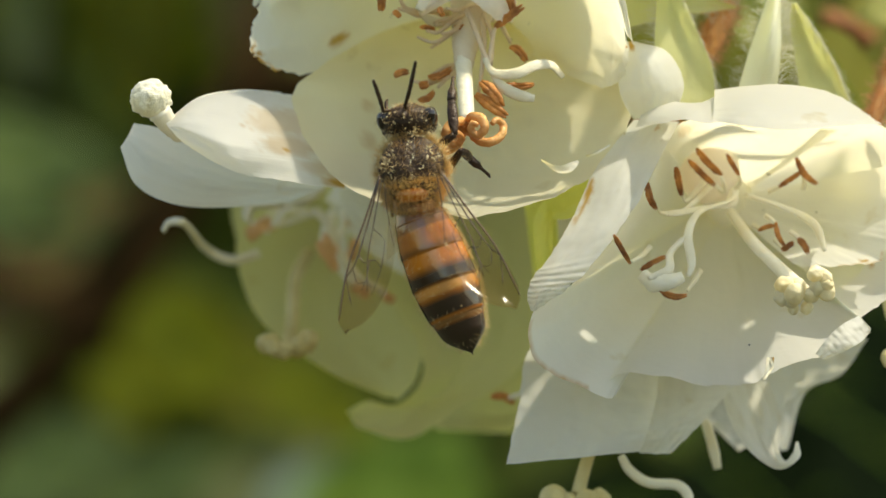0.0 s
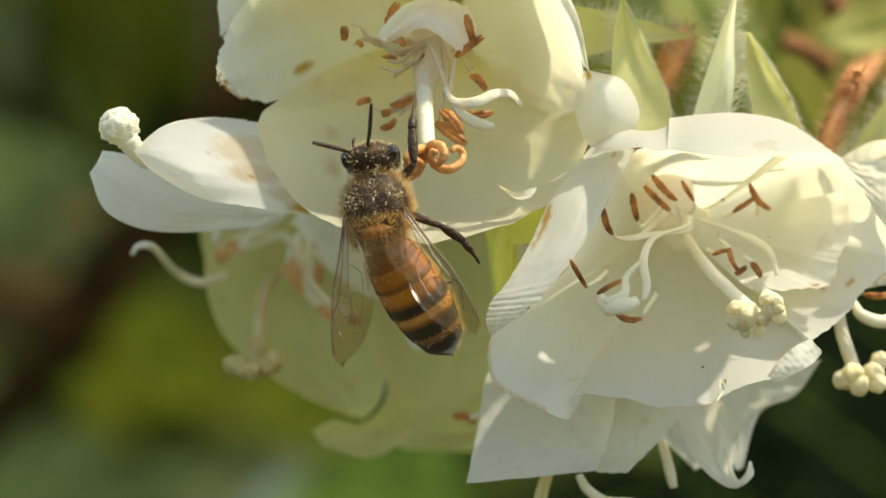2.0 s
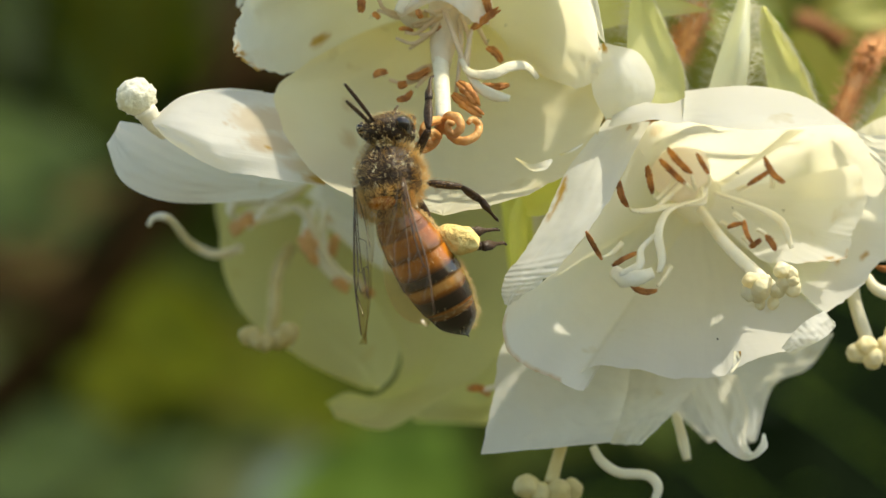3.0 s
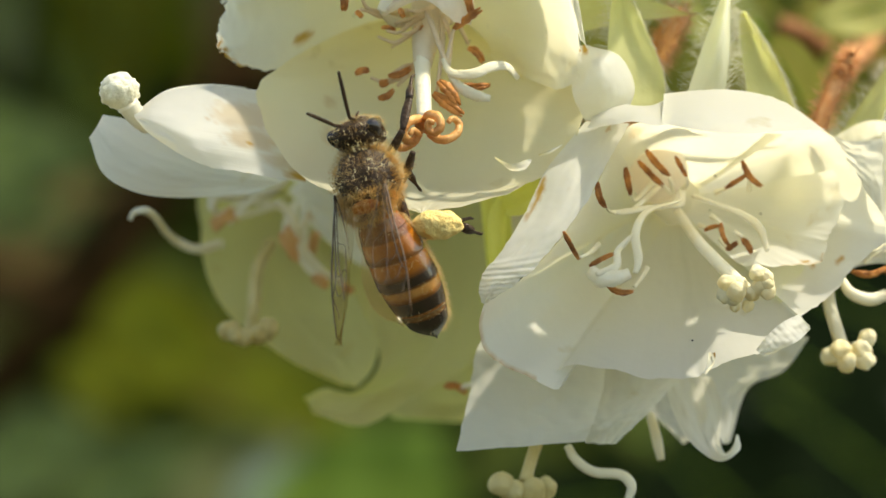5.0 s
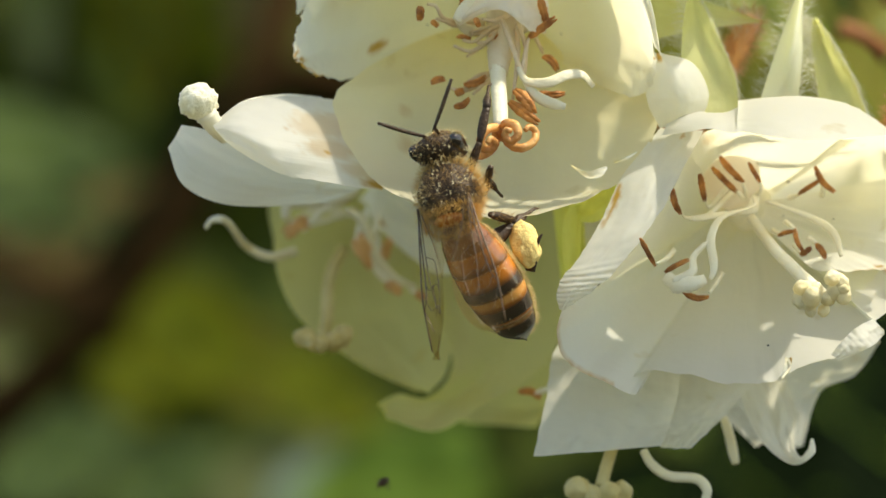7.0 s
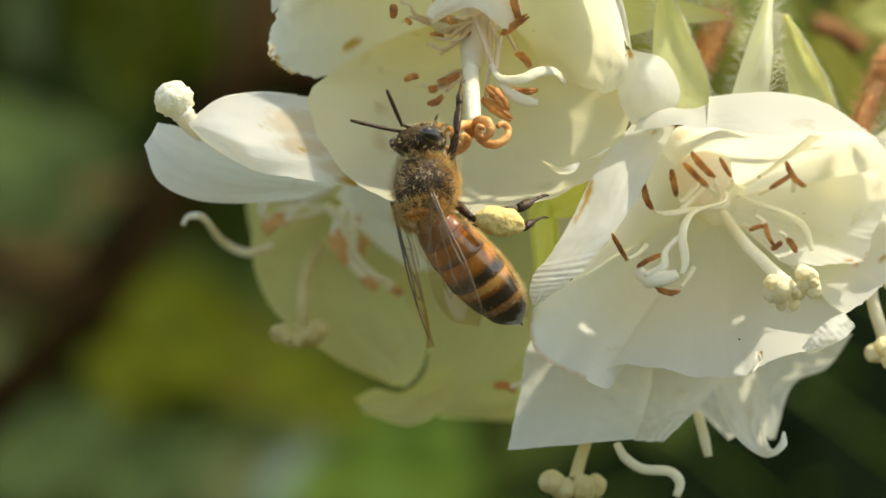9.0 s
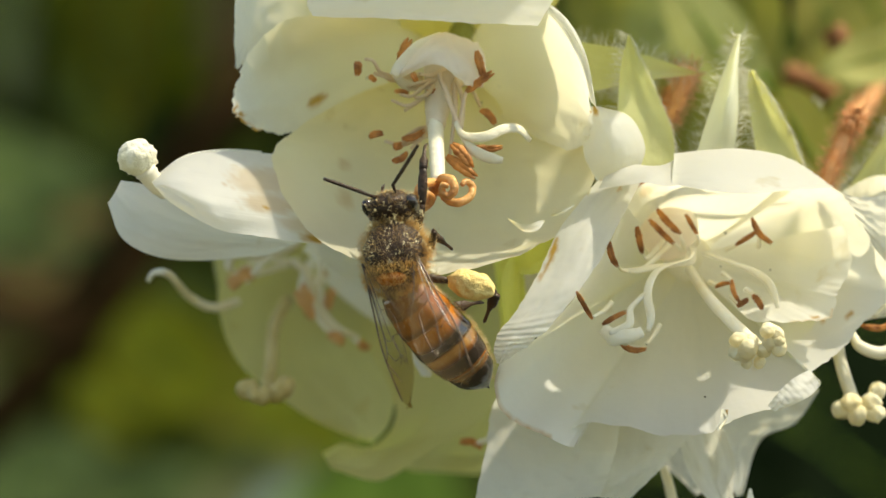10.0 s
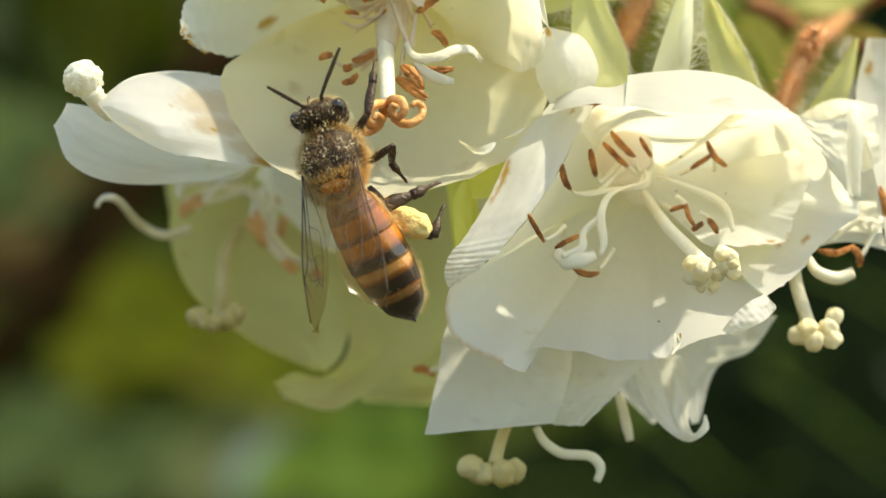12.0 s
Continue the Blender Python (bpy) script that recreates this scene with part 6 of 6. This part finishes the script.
def motions():
    body = {t: standing(x, z, turn, roll) for t, x, z, turn, roll in BEE}
    walk(BEE_PARTS["bee"], list(body.items()))
    walk(GNAT, [(t, Matrix.Translation(V(x, 8, z)) @ pose(0, 0, 0, 20, 0, -35 + 8 * math.sin(9 * t))) for t, x, z in GNAT_WAY])
    up = Vector((0, 0, 1))
    rows = []
    for t, x, z in TAIL:
        inv = body[t].inverted()
        base = V(0, -1.75, -0.1)
        tip = inv @ reach(body[t] @ base, x, z, -5.5, ABDOMEN, 1)
        rows.append((t, aim(base, base * 2 - tip, up) @ pose(0, 0, 0, -5.9)))
    walk(BEE_PARTS["abdomen"], rows)
    for key, side, elbows, tips in (("left feeler", -1, LEFT_ELBOW, LEFT_TIP), ("right feeler", 1, RIGHT_ELBOW, RIGHT_TIP)):
        first, second = [], []
        for (t, ex, ez), (_, x, z) in zip(elbows, tips):
            inv = body[t].inverted()
            base = V(side * 0.35, 2.85, 0.05)
            shaft = aim(base, inv @ V(ex, DEPTH - 0.6, ez), up)
            bend = body[t] @ shaft @ V(0, 1.0, 0)
            tip = shaft.inverted() @ inv @ reach(bend, x, z, DEPTH - 1, 2.5, -1)
            first.append((t, shaft)), second.append((t, aim(V(0, 1.0, 0), tip, up)))
        walk(BEE_PARTS[key][0], first), walk(BEE_PARTS[key][1], second)
    for key, side, tips in (("left wing", -1, LEFT_WING), ("right wing", 1, RIGHT_WING)):
        rows = []
        for t, x, z in tips:
            inv = body[t].inverted()
            base = V(side * 1.15, -0.35, 1.15)
            tip = inv @ reach(body[t] @ base, x, z, DEPTH, 7.7, -0.6)
            tip.z = max(tip.z, 1.5 * MM)
            up_wing = Vector((-0.6, 0, 0.85)) if side < 0 and t >= 3 else Vector((side * 0.25, 0, 1))
            rows.append((t, aim(base, base * 2 - tip, up_wing)))
        walk(BEE_PARTS[key], rows)
    hips = {"fore": V(0.75, 0.9, -1.2), "mid": V(0.95, -0.1, -1.3), "hind": V(0.85, -1.1, -1.15)}
    for key, side in (("left", -1), ("right", 1)):
        for kind, (a, b, c, _) in LEGS.items():
            thigh, shin, foot, load = BEE_PARTS[key + " " + kind]
            rows = ([], [], [])
            for i, (t, m) in enumerate(body.items()):
                hip = Vector((hips[kind].x * side, hips[kind].y, hips[kind].z))
                inv = m.inverted()
                bend = Vector((0.6, 0.2 if kind == "fore" else 0.9, 0.3)) if side > 0 else Vector((0.4, -1, -0.5))
                if side < 0:
                    ankle = hip + V(-0.5, {"fore": 1.4, "mid": -0.6, "hind": -2.2}[kind], -1.5)
                    toe = ankle + V(0.0, {"fore": 1.4, "mid": -0.6, "hind": -1.2}[kind], -0.4)
                    if kind == "mid" and t == 1:
                        ankle, toe = V(-1.75, -2.2, -0.9), V(-2.8, -1.0, -0.9)
                    if kind == "hind" and t < 3:
                        toe, ankle = hip + V(0.8, -3.0, -1.2), hip + V(0.5, -2.0, -1.2)
                    if kind == "hind" and t >= 3:
                        toe = inv @ V(HIND_FOOT[i][1] - 0.5, -4.4, HIND_FOOT[i][2] + 0.3)
                        ankle = hip + (toe - hip) * 0.74 + V(0.2, -0.5, 0.0)
                elif kind == "fore":
                    toe = inv @ at(748, 194, -4.5)
                    ankle = inv @ at(742, 268, -6.2)
                elif kind == "mid":
                    toe = inv @ V(MID_FOOT[i][1], -5.2, MID_FOOT[i][2])
                    bend = inv.to_3x3() @ Vector((0.1, -0.8, 0.5))
                    hip = hip + (toe - hip).normalized() * 0.5 * MM
                    ankle = toe - ((toe - hip).normalized() + inv.to_3x3() @ Vector((0.3, 0, -1.0))).normalized() * c * 0.95 * MM
                else:
                    slope, near, deeper = SHIN[i]
                    load_at = inv @ V(BASKET[i][1], DEPTH + 1.2 + deeper - 3.2 * math.sin(radians(BEE[i][4])), BASKET[i][2])
                    turned = inv.to_3x3()
                    way = turned @ Vector((math.cos(radians(slope)), -near, math.sin(radians(slope)))).normalized()
                    face = turned @ Vector((0.2, -1, 0.2))
                    face = (face - way * face.dot(way)).normalized()
                    k = load_at - way * (b * 0.52 * MM) - face * (0.42 * MM)
                    ankle = k + way * b * MM
                    toe = inv @ V(HIND_FOOT[i][1] + 0.2, -5.9, HIND_FOOT[i][2] - 0.3)
                    hip = k + (hips[kind] - k).normalized() * a * MM
                if kind == "hind" and side > 0:
                    joint = k
                else:
                    joint = knee(hip, ankle, a, b, bend)
                one = aim(hip, joint, up)
                two = aim(joint, ankle, face if kind == "hind" and side > 0 else inv.to_3x3() @ Vector((0, 1, -0.2)) if kind == "hind" else up)
                end = two @ V(0, b, 0)
                three = aim(end, toe if (toe - end).length > 1e-5 else end + V(0, 0, -1), up)
                back = one.inverted()
                for rowlist, pose_ in zip(rows, (one, back @ two, back @ three)):
                    rowlist.append((t, pose_))
            walk(thigh, rows[0]), walk(shin, rows[1]), walk(foot, rows[2])
            if load:
                walk(load, rows[1])


motions()
